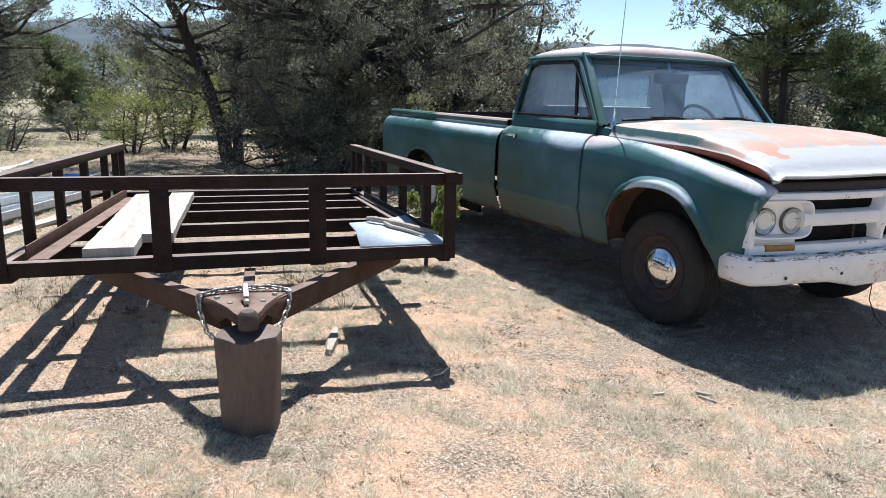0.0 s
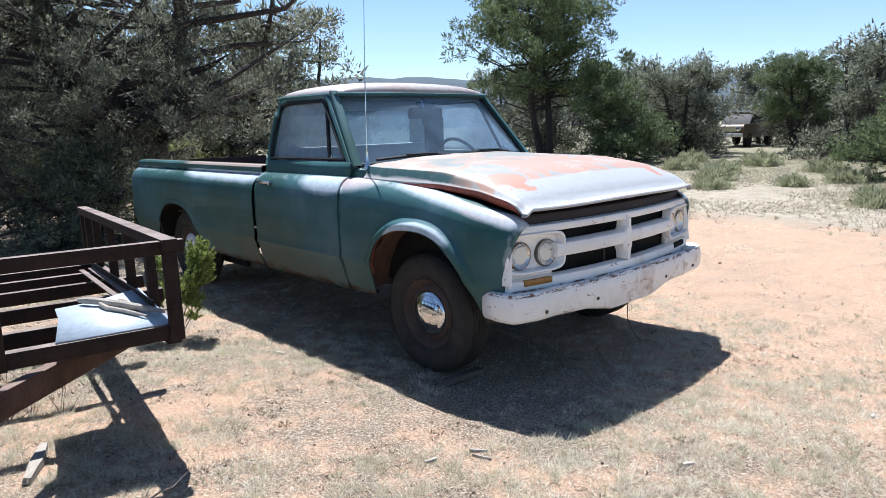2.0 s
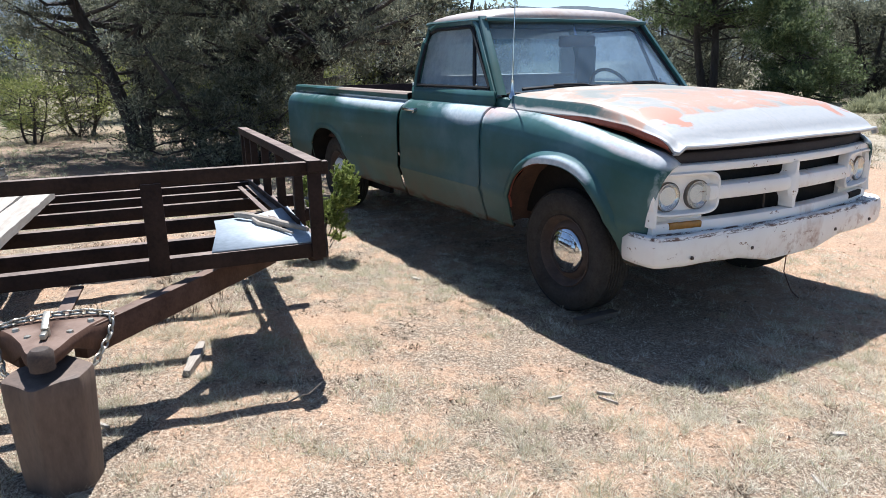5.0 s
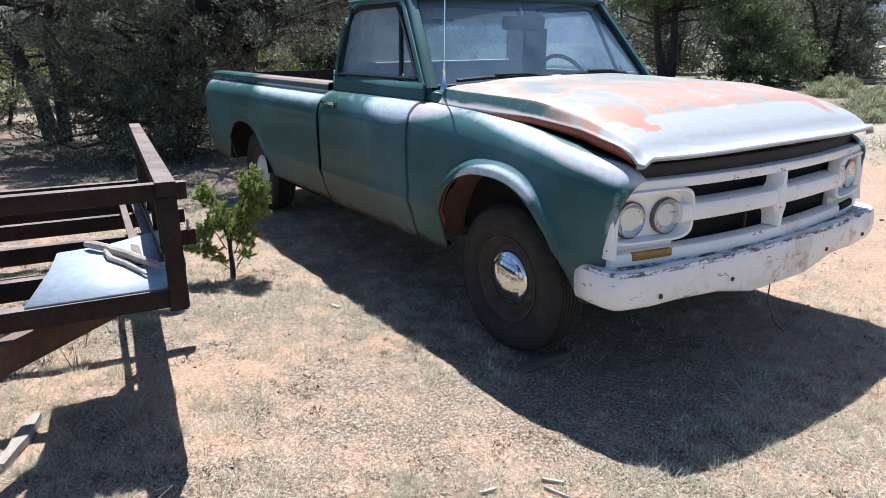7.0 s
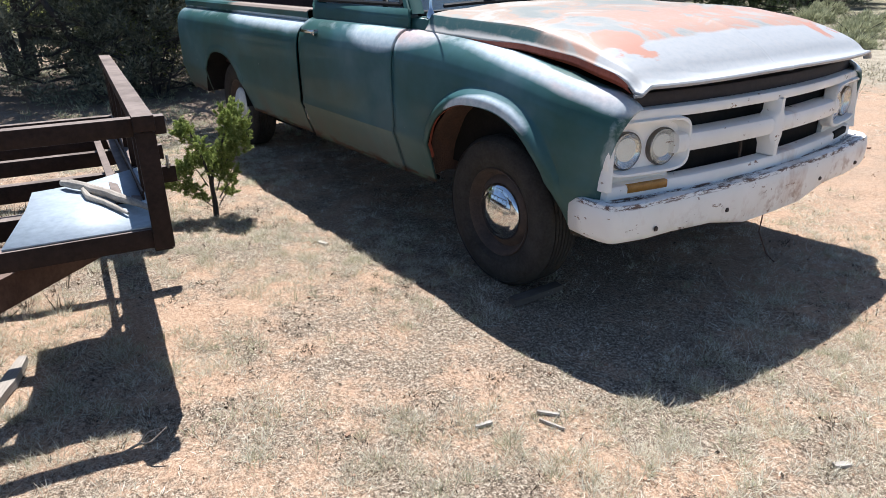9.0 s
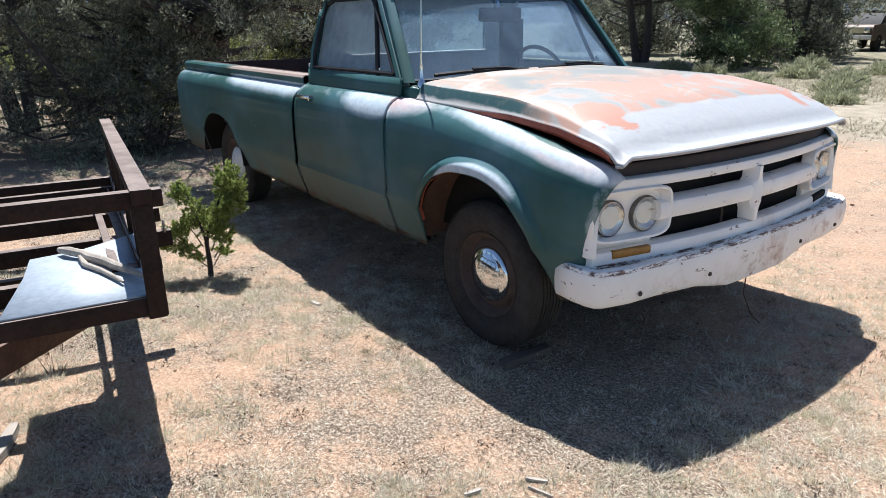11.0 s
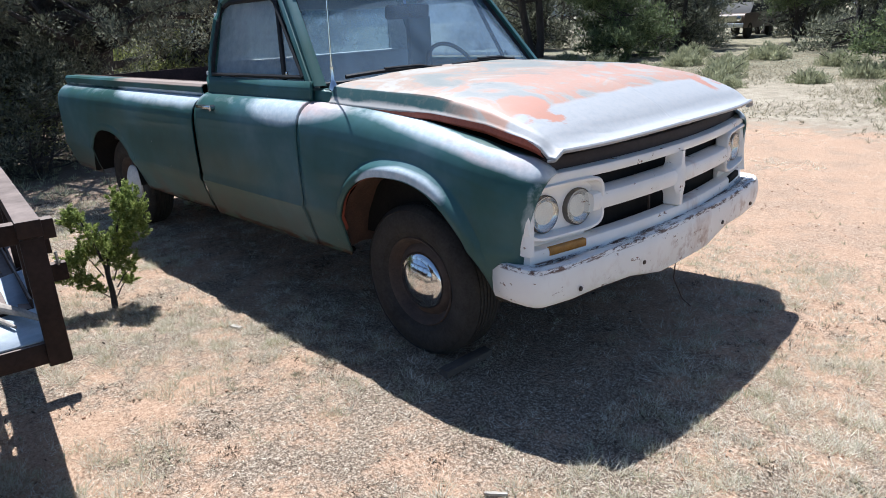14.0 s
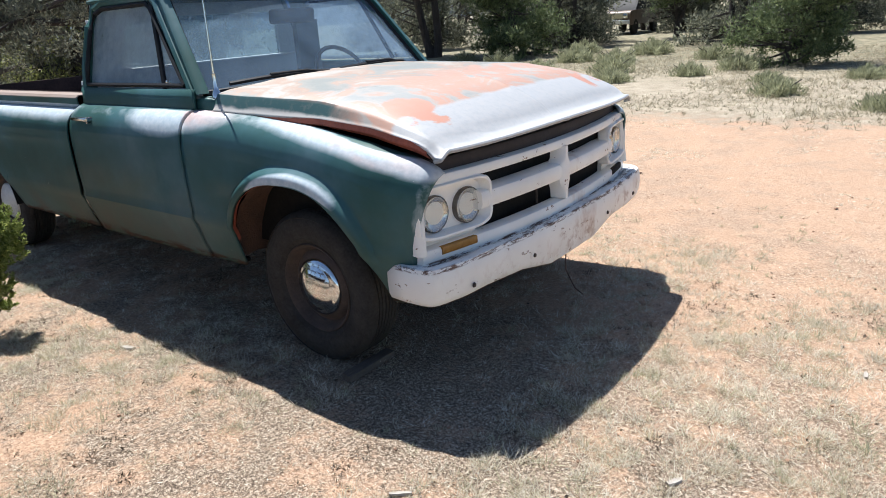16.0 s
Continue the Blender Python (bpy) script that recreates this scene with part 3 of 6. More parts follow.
def build_truck():
    truck = thing("pickup_truck", "old green pickup truck with peeling orange and white paint", "pickup truck", pose(0, 0, 0, 0, 0, 1.0))
    ftop = lambda x: lerp_table(FENDER_TOP, x)
    farch = (0.014, 0.458, 0.41, 0.864)
    rarch = (-3.36, 0.47, 0.41, 0.80)
    noseto = lambda x, z: 0.055 * smooth01((x - 0.40) / 0.32) + 0.012 * smooth01((0.60 - z) / 0.2) * smooth01((x - 0.3) / 0.3) + 0.026 * (1 - math.sqrt(max(0.0, 1 - max(0.0, (x - 0.622) / 0.046) ** 2)))
    rake = lambda x, z: 0.066 * smooth01((0.93 - z) / 0.32) * smooth01((x - 0.46) / 0.20)
    for s in (-1, 1):
        fender = thick(part("front_fender", mesh_of(flip([[(x - rake(x, z), y, z) for x, y, z in row] for row in side_panel(-0.712, 0.668, ftop, farch, taper=noseto)], s)), PAINT, truck, "green fender with bare primer along its crest"), 0.012, -1 if s > 0 else 1)
        # rolled lip and rusty liner of the wheel opening
        rows = []
        for i in range(41):
            x = farch[0] + farch[1] * 0.999 * math.cos(math.pi * i / 40)
            z = arch_z(x, farch)
            ye = side_y(x, z, ftop(x), farch) - noseto(x, z)
            rows.append([(x, s * (ye - dy), z + dz) for dy, dz in ((0.001, -0.003), (0.007, -0.004), (0.016, 0.004))])
        part("arch_lip", mesh_of(rows[:24]), PAINT, fender)
        part("arch_lip", mesh_of(rows[23:37]), REDEDGE, fender, "bare red primer edge of the wheel opening")
        rows = []
        for i in range(41):
            x = farch[0] + (farch[1] + 0.03) * 0.999 * math.cos(math.pi * i / 40)
            z = arch_z(farch[0] + (x - farch[0]) * farch[1] / (farch[1] + 0.03), farch) + 0.02
            ye = side_y(x, max(z, 0.43), ftop(x), None) - noseto(x, z) - 0.022
            rows.append([(x, s * y, z + 0.008 * math.sin(i * 1.3 + y * 30)) for y in (ye, 0.83, 0.75, 0.65, 0.55)])
        part("wheel_well", mesh_of(rows), WELL, truck)
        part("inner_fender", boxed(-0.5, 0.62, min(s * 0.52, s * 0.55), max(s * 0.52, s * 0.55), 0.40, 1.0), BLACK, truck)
        door = thick(part("door", mesh_of(flip(side_panel(-1.795, -0.722, lambda x: 1.117, None, extra=((0.012, 0.866), (0.05, 0.862), (0.10, 0.857))), s)), PAINT, truck, "green door, its shoulder faded and painted sunlit pale"), 0.02, -1 if s > 0 else 1)
        # handle
        bm = boxed(-1.735, -1.56, min(s * 0.968, s * 1.006), max(s * 0.968, s * 1.006), 1.055, 1.075, bevel=0.006)
        bm = lathe(bm, [(0.0, -0.0), (0.017, 0.0), (0.017, 0.03), (0.0, 0.034)], pose(-1.565, s * 0.972, 1.062, 0, 0, 0 if s > 0 else 180), 14)
        part("door_handle", bm, CHROME, door, "chrome pull handle")
        part("lock", lathe(bmesh.new(), [(0.0, 0.012), (0.010, 0.010), (0.012, 0.0)], pose(-1.66, s * 0.972, 1.02, 0, 0, 0 if s > 0 else 180), 12), CHROME, door)
        part("mirror_pad", boxed(-0.90, -0.80, min(s * 0.858, s * 0.868), max(s * 0.858, s * 0.868), 1.150, 1.185, bevel=0.004), CABIN, door)
        # pickup box side
        bed = thick(part("box_side", mesh_of(flip(side_panel(-4.42, -1.866, lambda x: 1.10, rarch, extra=((0.012, 0.874), (0.03, 0.880), (0.058, 0.882), (0.068, 0.872), (0.070, 0.80), (0.05, 0.79))), s)), PAINT, truck, "green pickup box side with pale scuffs and painted shoulder sunlight"), 0.008, -1 if s > 0 else 1)
        part("box_inner_wall", boxed(-4.40, -1.86, min(s * 0.755, s * 0.808), max(s * 0.755, s * 0.808), 0.70, 1.1765), BEDPAINT, truck)
        rows = []
        for i in range(33):
            x = rarch[0] + rarch[1] * 0.999 * math.cos(math.pi * i / 32)
            z = arch_z(x, rarch)
            rows.append([(x, s * y, z + 0.012) for y in (0.975, 0.8, 0.6)])
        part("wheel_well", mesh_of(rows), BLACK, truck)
        # added black panel that shuts out the light behind the rear arch
        part("arch_blackout", boxed(-3.95, -2.8, min(s * 0.56, s * 0.6), max(s * 0.56, s * 0.6), 0.22, 0.9), BLACK, truck)
        part("tail_lamp", boxed(-4.432, -4.405, min(s * 0.90, s * 0.95), max(s * 0.90, s * 0.95), 0.80, 1.0, bevel=0.01), RED, truck, "red tail lamp")
        # sill under the door
        part("sill", boxed(-1.84, -0.52, min(s * 0.84, s * 0.89), max(s * 0.84, s * 0.89), 0.39, 0.415, bevel=0.01), BLACK, truck)
        part("rear_bumper_end", boxed(-4.56, -4.45, min(s * 0.6, s * 0.93), max(s * 0.6, s * 0.93), 0.50, 0.64, bevel=0.02), CHROME, truck)
        # roof pillars and side glass
        bm = bmesh.new()
        a0, a1 = Vector((-0.715, s * 0.842, 1.195)), Vector((-1.100, s * 0.724, 1.685))
        rows = []
        for k in range(7):
            c = a0.lerp(a1, k / 6)
            w = 0.040 - 0.010 * k / 6
            rows.append([c + Vector((w * dx, s * w * dy, 0)) for dx, dy in ((0.9, -0.75), (0.75, 0.15), (0.15, 0.55), (-0.55, 0.5), (-0.75, -0.1), (-0.4, -0.7), (0.3, -0.9))])
        grid(bm, rows, close_v=True)
        part("windscreen_pillar", bm, PAINT_CAB, truck)
        bm = bmesh.new()
        rows = []
        for k in range(8):
            f = k / 7
            z = 1.195 + 0.485 * f
            xr = -1.745 + 0.02 * f + (0.10 * smooth01((f - 0.75) / 0.25))
            xb = -1.855 + 0.03 * f
            y = 0.862 - 0.15 * f
            rows.append([(xr, s * y, z), (xr - 0.015, s * (y + 0.012), z), (xb + 0.03, s * (y + 0.008), z), (xb, s * (y - 0.03), z), (xb, s * (y - 0.11), z), (xr - 0.02, s * (y - 0.05), z)])
        grid(bm, rows, close_v=True)
        part("rear_pillar", bm, PAINT_CAB, truck)
        # frame round the door glass, vent bar
        fr = [(-0.80, 0.860, 1.234), (-1.735, 0.864, 1.234), (-1.742, 0.846, 1.32), (-1.732, 0.788, 1.52), (-1.70, 0.760, 1.598), (-1.63, 0.750, 1.620), (-1.20, 0.746, 1.622), (-1.16, 0.752, 1.60), (-0.80, 0.860, 1.234)]
        hoop = [(-0.755, 0.850, 1.20), (-1.115, 0.735, 1.62), (-1.17, 0.727, 1.652), (-1.64, 0.731, 1.650), (-1.72, 0.742, 1.62), (-1.762, 0.776, 1.53), (-1.772, 0.836, 1.32), (-1.765, 0.858, 1.20)]
        part("window_frame", tube(bmesh.new(), [(x, s * y, z) for x, y, z in hoop], 0.025, 8), PAINT_CAB, door, "rounded green door frame")
        part("window_seal", tube(bmesh.new(), [(x, s * y, z) for x, y, z in fr], 0.012, 6), SEAL, door)
        part("vent_bar", tube(bmesh.new(), [(-0.985, s * 0.85, 1.222), (-1.165, s * 0.732, 1.645)], 0.016, 6), SEAL, door)
        part("vent_latch", boxed(-0.965, -0.945, min(s * 0.835, s * 0.86), max(s * 0.835, s * 0.86), 1.235, 1.26), CHROME, door)
        bm = bmesh.new()
        grid(bm, [[(-1.735, s * 0.846, 1.225), (-0.985, s * 0.846, 1.225)], [(-1.735, s * 0.768, 1.52), (-1.115, s * 0.768, 1.52)], [(-1.69, s * 0.733, 1.645), (-1.165, s * 0.731, 1.645)]])
        g = part("door_glass", bm, GLASS2, door, "dusty side window")
        g.visible_shadow = False
        bm = bmesh.new()
        bm.faces.new([bm.verts.new(q) for q in ((-0.985, s * 0.846, 1.225), (-0.775, s * 0.846, 1.225), (-1.165, s * 0.731, 1.642))])
        g = part("vent_glass", bm, GLASS2, door)
        g.visible_shadow = False
    # hood: slightly sprung open at the nose
    def hood_edge(x):
        return ftop(x) + 0.013 + 0.055 * smooth01((x + 0.45) / 1.05)
    vv = [0, 0.007, 0.014, 0.04, 0.2, 0.4, 0.55, 0.7, 0.8, 0.87, 0.905, 0.93, 0.95, 0.965, 0.98, 0.99, 1.0]
    vv = [-v for v in vv[::-1]] + vv[1:]
    rows = []
    N = 46
    for i in range(N + 1):
        u = i / N
        row = []
        for v in vv:
            a = abs(v)
            x = -0.60 + u * (1.30 + 0.075 * (1 - a ** 2.2))
            xe = min(x, 0.70)
            w = 0.868 - 0.012 * smooth01(u) - 0.018 * smooth01((u - 0.8) / 0.2)
            hs = 0.066 - 0.039 * smooth01((x + 0.1) / 0.75)
            crown = 0.026 - 0.002 * smooth01((x - 0.1) / 0.6)
            z = hood_edge(xe) + hs * smooth01((1 - a) / 0.055) + crown * (1 - a ** 2.0) + 0.012 * smooth01((1 - a) / 0.16) * (1 - smooth01((x - 0.3) / 0.3))
            z += 0.012 * smooth01((0.62 - abs(a - 0.0)) / 0.12) * smooth01((0.35 - x) / 0.5)
            z -= 0.020 * smooth01((x - 0.46) / 0.30) * (1 - a ** 4)
            z += 0.013 * max(0.0, 1 - abs(x - 0.49) / (0.30 if x < 0.49 else 0.22)) * (1 - a ** 8)
            z += 0.006 * smooth01(1 - abs(v) / 0.035) * smooth01((x - 0.2) / 0.15) * smooth01((0.74 - x) / 0.1)
            z -= 0.003 * smooth01(1 - abs(v) / 0.012) * smooth01((x - 0.49) / 0.02)
            row.append((x, v * w, z))
        rows.append(row)
    for dx, dz in ((0.005, -0.006), (0.0, -0.016), (-0.03, -0.022)):
        rows.append([(x + dx, y, z + dz) for x, y, z in rows[N]])
    hood = thick(part("hood", mesh_of(rows), HOOD, truck, "hood with peeling orange primer, white and grey paint, sprung open at the nose"), 0.012, -1)
    for s in (-1, 1):
        rows = []
        for i in range(33):
            x = -0.50 + 1.14 * i / 32
            z = hood_edge(x)
            w = 0.862 - 0.03 * smooth01((x - 0.45) / 0.25)
            rows.append([(x, s * w, z + 0.002), (x, s * (w + 0.002), z - 0.02), (x, s * (w - 0.02), z - 0.030 - 0.012 * smooth01(x / 0.6))])
        part("hood_flange", mesh_of(rows), REDEDGE, hood, "bare red primer hood edge")
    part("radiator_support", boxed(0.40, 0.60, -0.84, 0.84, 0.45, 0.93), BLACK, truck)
    # solid near-black block in place of the shaded engine bay
    part("engine_bay_block", boxed(-0.6, 0.40, -0.80, 0.80, 0.5, 0.96), BLACK, truck)
    # lock panel above the grille, in near-black brown
    # grille, bowed back towards its ends
    def bow(y):
        return -0.11 * (abs(y) / 0.9) ** 2
    def bar_loft(bm, y0, y1, z0, z1, x0, x1, r=0.012, n=14):
        """A horizontal bar with rounded front edges that follows the bow."""
        rows = []
        for i in range(n + 1):
            y = y0 + (y1 - y0) * i / n
            b = bow(y)
            rows.append([(x + b, y, z) for x, z in ((x0, z0), (x1 - r, z0), (x1 - r * 0.3, z0 + r * 0.3), (x1, z0 + r), (x1, z1 - r), (x1 - r * 0.3, z1 - r * 0.3), (x1 - r, z1), (x0, z1))])
        vs = grid(bm, rows, close_v=True)
        bm.faces.new(vs[0][::-1])
        bm.faces.new(vs[-1])
    bm = bmesh.new()
    bar_loft(bm, -0.912, 0.912, 0.876, 0.918, 0.69, 0.748)
    bar_loft(bm, -0.60, 0.60, 0.734, 0.812, 0.67, 0.758, 0.022)
    bar_loft(bm, -0.905, 0.905, 0.555, 0.642, 0.69, 0.752, 0.016)
    for s in (-1, 1):
        bar_loft(bm, s * 0.585, s * 0.905, 0.60, 0.90, 0.66, 0.704, 0.01)
        rows = []
        for k in range(9):
            z = 0.628 + 0.287 * k / 8
            yo = 0.928 - 0.022 * k / 8
            dx = 0.030 * (1 - k / 8)
            rows.append([(x + bow(y), s * y, z) for x, y in ((0.69, 0.870), (0.735, 0.872), (0.745, 0.880), (0.742 + dx, yo - 0.024), (0.732 + dx, yo - 0.006), (0.715 + dx, yo), (0.69, yo - 0.012))])
        grid(bm, rows)
    rows = []
    for z, w in ((0.645, 0.018), (0.69, 0.022), (0.728, 0.045), (0.81, 0.045), (0.83, 0.022), (0.885, 0.016)):
        rows.append([(0.69, -w - 0.004, z), (0.75, -w, z), (0.763, -w * 0.6, z), (0.763, w * 0.6, z), (0.75, w, z), (0.69, w + 0.004, z)])
    grid(bm, rows)
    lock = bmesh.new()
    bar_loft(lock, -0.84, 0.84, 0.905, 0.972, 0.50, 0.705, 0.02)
    part("lock_panel", lock, LOCKP, truck, "near-black brown lock panel under the hood edge")
    grille = part("grille", bm, WHITE, truck, "white-painted grille with four dark slots")
    part("grille_back", boxed(0.62, 0.635, -0.6, 0.6, 0.58, 0.9), BLACK, grille)
    part("radiator_rod", tube(bmesh.new(), [(0.68, -0.13, 0.64), (0.68, -0.135, 0.73)], 0.006, 6), RIM, grille)
    for s in (-1, 1):
        ol = rounded(0.385, 0.212)
        rows = [[(x + bow(0.730 + s * u * k), s * 0.730 + u * k, 0.776 + v * k2) for u, v in ol] for x, k, k2 in ((0.70, 1.0, 1.0), (0.752, 1.0, 1.0), (0.759, 0.975, 0.955), (0.757, 0.93, 0.875), (0.724, 0.885, 0.80), (0.714, 0.87, 0.78))]
        bm = bmesh.new()
        vs = grid(bm, rows, close_v=True)
        bm.faces.new(vs[-1])
        bez = part("headlight_bezel", bm, WHITE, truck, "white-painted headlight surround")
        for yy in (0.808, 0.640):
            lamp = part("headlight", lathe(bmesh.new(), [(0.078, -0.03), (0.078, 0.012), (0.0755, 0.016), (0.073, 0.012), (0.060, 0.0045), (0.045, -0.0027), (0.03, -0.008), (0.015, -0.011), (0.0, -0.012)], n=36), CHROME, bez)
            lamp.matrix_local = pose(0.713 + bow(yy), s * yy, 0.764, 0, 0, -90 + s * 6) @ Matrix.Scale(0.90, 4)
            part("retaining_ring", lathe(bmesh.new(), [(0.0772, -0.02), (0.0772, 0.015), (0.0785, 0.0165), (0.0805, 0.014), (0.081, -0.02)], n=36), RING, lamp, "thin dull retaining ring")
            dome = part("lens", lathe(bmesh.new(), [(0.073, 0.013), (0.068, 0.020), (0.055, 0.027), (0.03, 0.032), (0.0, 0.034)], n=36), LENS, lamp, "clouded glass lens")
            dome.visible_shadow = False
        bm = bmesh.new()
        bar_loft(bm, s * 0.635, s * 0.815, 0.608, 0.641, 0.73, 0.757, 0.006, 6)
        part("turn_signal", bm, AMBER if s < 0 else BLACK, truck, "amber turn signal" if s < 0 else "black empty turn signal socket")
    # bumper
    line = [(0.50, 0.950), (0.58, 0.958), (0.65, 0.956), (0.695, 0.945), (0.722, 0.915), (0.738, 0.86), (0.752, 0.78), (0.768, 0.65), (0.79, 0.42), (0.80, 0.2)]
    line = [(x, -y) for x, y in line] + [(0.803, 0.0)] + [(x, y * 1.025) for x, y in line[::-1]]
    rows = []
    for i, (x, y) in enumerate(line):
        p, q = line[max(0, i - 1)], line[min(len(line) - 1, i + 1)]
        d = Vector((q[0] - p[0], q[1] - p[1], 0)).normalized()
        nrm = Vector((d.y, -d.x, 0))
        drop = 0.045 * smooth01((0.40 - abs(y)) / 0.10)
        wob = 0.004 * math.sin(7 * y) + 0.003 * math.sin(19 * y)
        rows.append([(x + nrm.x * o, y + nrm.y * o, z + wob) for o, z in ((-0.09, 0.572), (-0.05, 0.588), (-0.016, 0.594), (-0.004, 0.588), (0.0, 0.578), (0.006, 0.555), (0.008, 0.52), (0.004, 0.468 - drop * 0.7), (-0.004, 0.448 - drop), (-0.02, 0.438 - drop), (-0.05, 0.437 - drop))])
    bumper = thick(part("front_bumper", mesh_of(rows), WHITE, truck, "white-painted steel bumper with chipped brown edges"), 0.006, -1)
    for y in (-0.76, -0.36, 0.36, 0.76):
        part("bolt", lathe(bmesh.new(), [(0.0, 0.008), (0.009, 0.007), (0.011, 0.0), (0.0, -0.004)], pose(0.797 if abs(y) < 0.5 else 0.763, y, 0.485, 0, 0, -90 + (8 if y < 0 else -8) * (abs(y) > 0.5)), 6), RIM, bumper)
    part("bumper_bracket", boxed(0.5, 0.76, -0.42, -0.36, 0.45, 0.55), BLACK, truck)
    part("bumper_bracket", boxed(0.5, 0.76, 0.36, 0.42, 0.45, 0.55), BLACK, truck)
    # wire hanging under the bumper
    part("wire", tube(bmesh.new(), [(0.72, 0.02, 0.45), (0.74, 0.03, 0.36), (0.72, 0.06, 0.27), (0.75, 0.10, 0.16), (0.78, 0.13, 0.12)], 0.003, 5), STEEL2, truck)
    # cab: cowl, roof, back, inside
    rows = []
    for k in range(3):
        rows.append([(-0.585 + (0.03 if k == 0 else 0) - 0.09 * k - 0.11 * (y / 0.84) ** 2, y, 1.192 + 0.012 * (1 - (y / 0.84) ** 2) - (0.03 if k == 0 else 0) - 0.045 * smooth01((abs(y) - 0.70) / 0.15)) for y in [-0.855 + 1.71 * i / 24 for i in range(25)]])
    cowl = thick(part("cowl", mesh_of(rows), HOOD, truck, "worn cowl panel below the windscreen"), 0.02, -1)
    for s in (-1, 1):
        bm = bmesh.new()
        for k in range(6):
            y0 = s * (0.20 + 0.045 * k)
            x0 = -0.585 - 0.11 * (y0 / 0.84) ** 2
            box(bm, x0 - 0.035, x0 + 0.005, y0 - 0.013, y0 + 0.013, 1.2005, 1.2075, pose(0, 0, 0), 0.002)
        part("louvre", bm, BLACK, cowl, "dark air slots in the cowl")
    for s in (-1, 1):
        part("cowl_side", boxed(-0.80, -0.59, min(s * 0.78, s * 0.858), max(s * 0.78, s * 0.858), 1.06, 1.182, bevel=0.03), PAINT_CAB, truck)
    vs_ = [-1 + 2 * i / 28 for i in range(29)]
    rows = []
    for i in range(25):
        u = i / 24
        row = []
        for v in vs_:
            x = -0.980 - 0.875 * u - 0.062 * (1 - u) * abs(v) ** 2.4 + 0.03 * u * abs(v) ** 3
            w = 0.740 - 0.02 * abs(2 * u - 1) ** 4
            edge = (1 - abs(v) ** 5) * (1 - (abs(2 * u - 1)) ** 7)
            row.append((x, v * w, 1.670 + 0.066 * edge ** 0.6 + 0.030 * (1 - v * v) * (1 - (2 * u - 1) ** 2)))
        rows.append(row)
    roof = thick(part("roof", mesh_of(rows), ROOF, truck, "faded pinkish white roof"), 0.02, -1)
    rim = [rows[0][j] for j in range(0, 29, 2)] + [rows[i][28] for i in range(2, 25, 2)] + [rows[24][j] for j in range(26, -1, -2)] + [rows[i][0] for i in range(22, -1, -2)]
    part("drip_rail", tube(bmesh.new(), [(x, y * 1.005, z - 0.008) for x, y, z in rim], 0.012, 6, False), PAINT_CAB, roof)
    part("roof_lining", boxed(-1.80, -1.06, -0.68, 0.68, 1.645, 1.655), CABIN, roof)
    def screen(v, f):
        xb = -0.575 - 0.145 * abs(v) ** 2.2
        xt = -1.015 - 0.085 * abs(v) ** 2.2
        return Vector((xb + (xt - xb) * f, v * (0.805 - 0.115 * f), 1.200 - 0.01 * abs(v) ** 2 + 0.472 * f))
    rows = [[screen(v, f / 10) for v in vs_] for f in range(11)]
    g = part("windscreen", mesh_of(rows), GLASS, truck, "dusty curved windscreen")
    g.visible_shadow = False
    rim = [rows[0][j] for j in range(0, 29, 2)] + [rows[i][28] for i in range(1, 11, 3)] + [rows[10][j] for j in range(28, -1, -2)] + [rows[i][0] for i in range(9, -1, -3)] + [rows[0][0]]
    part("windscreen_seal", tube(bmesh.new(), rim, 0.017, 6), SEAL, truck)
    bm = bmesh.new()
    grid(bm, [[screen(v, f) + Vector((0.012, 0, 0.004)) for v in vs_] for f in (0.945, 0.995)])
    thick(part("header", bm, CABIN, truck), 0.02, 0)
    bm = bmesh.new()
    for a in ((-0.86, 0.86, 0.5, 1.25), (-0.72, 0.72, 1.57, 1.66)):
        box(bm, -1.83, -1.80, a[0], a[1], a[2], a[3], None, 0.004)
    for s in (-1, 1):
        box(bm, -1.83, -1.80, min(s * 0.56, s * 0.76), max(s * 0.56, s * 0.76), 1.25, 1.57, None, 0.004)
    back = part("cab_back", bm, CABIN_PALE, truck)
    g = part("rear_window", boxed(-1.818, -1.812, -0.56, 0.56, 1.25, 1.57, bevel=0), GLASS3, back)
    g.visible_shadow = False
    part("bench_seat", boxed(-1.70, -1.12, -0.72, 0.72, 0.72, 0.93, bevel=0.05), VINYL, truck, "pale vinyl bench seat")
    m = pose(-1.70, 0, 1.08, 0, -12, 0)
    part("seat_back", box(bmesh.new(), -0.07, 0.07, -0.72, 0.72, -0.22, 0.22, m, 0.06), VINYL, truck, "pale vinyl seat back")
    part("dashboard", boxed(-1.0, -0.66, -0.78, 0.78, 0.95, 1.175, bevel=0.04), CABIN, truck)
    part("cab_floor", boxed(-1.80, -0.62, -0.84, 0.84, 0.48, 0.52), BLACK, truck)
    part("firewall", boxed(-0.66, -0.61, -0.84, 0.84, 0.5, 1.18), BLACK, truck)
    part("upright_panel", boxed(-1.30, -1.26, 0.27, 0.45, 1.0, 1.50), CABIN, truck, "dark upright panel on the seat")
    rows = []
    for k in range(33):
        a = 2 * math.pi * k / 32
        rows.append((0.0, 0.205 * math.cos(a), 0.205 * math.sin(a)))
    m = pose(-1.0, 0.39, 1.15, 0, -30, 0)
    bm = tube(bmesh.new(), [m @ Vector(q) for q in rows], 0.013, 8, False)
    beam(bm, m @ Vector((0.02, -0.2, 0)), m @ Vector((0.02, 0.2, 0)), 0.03, 0.02)
    tube(bm, [m @ Vector((0.02, 0, 0)), m @ Vector((0.3, 0, -0.08))], 0.025, 8)
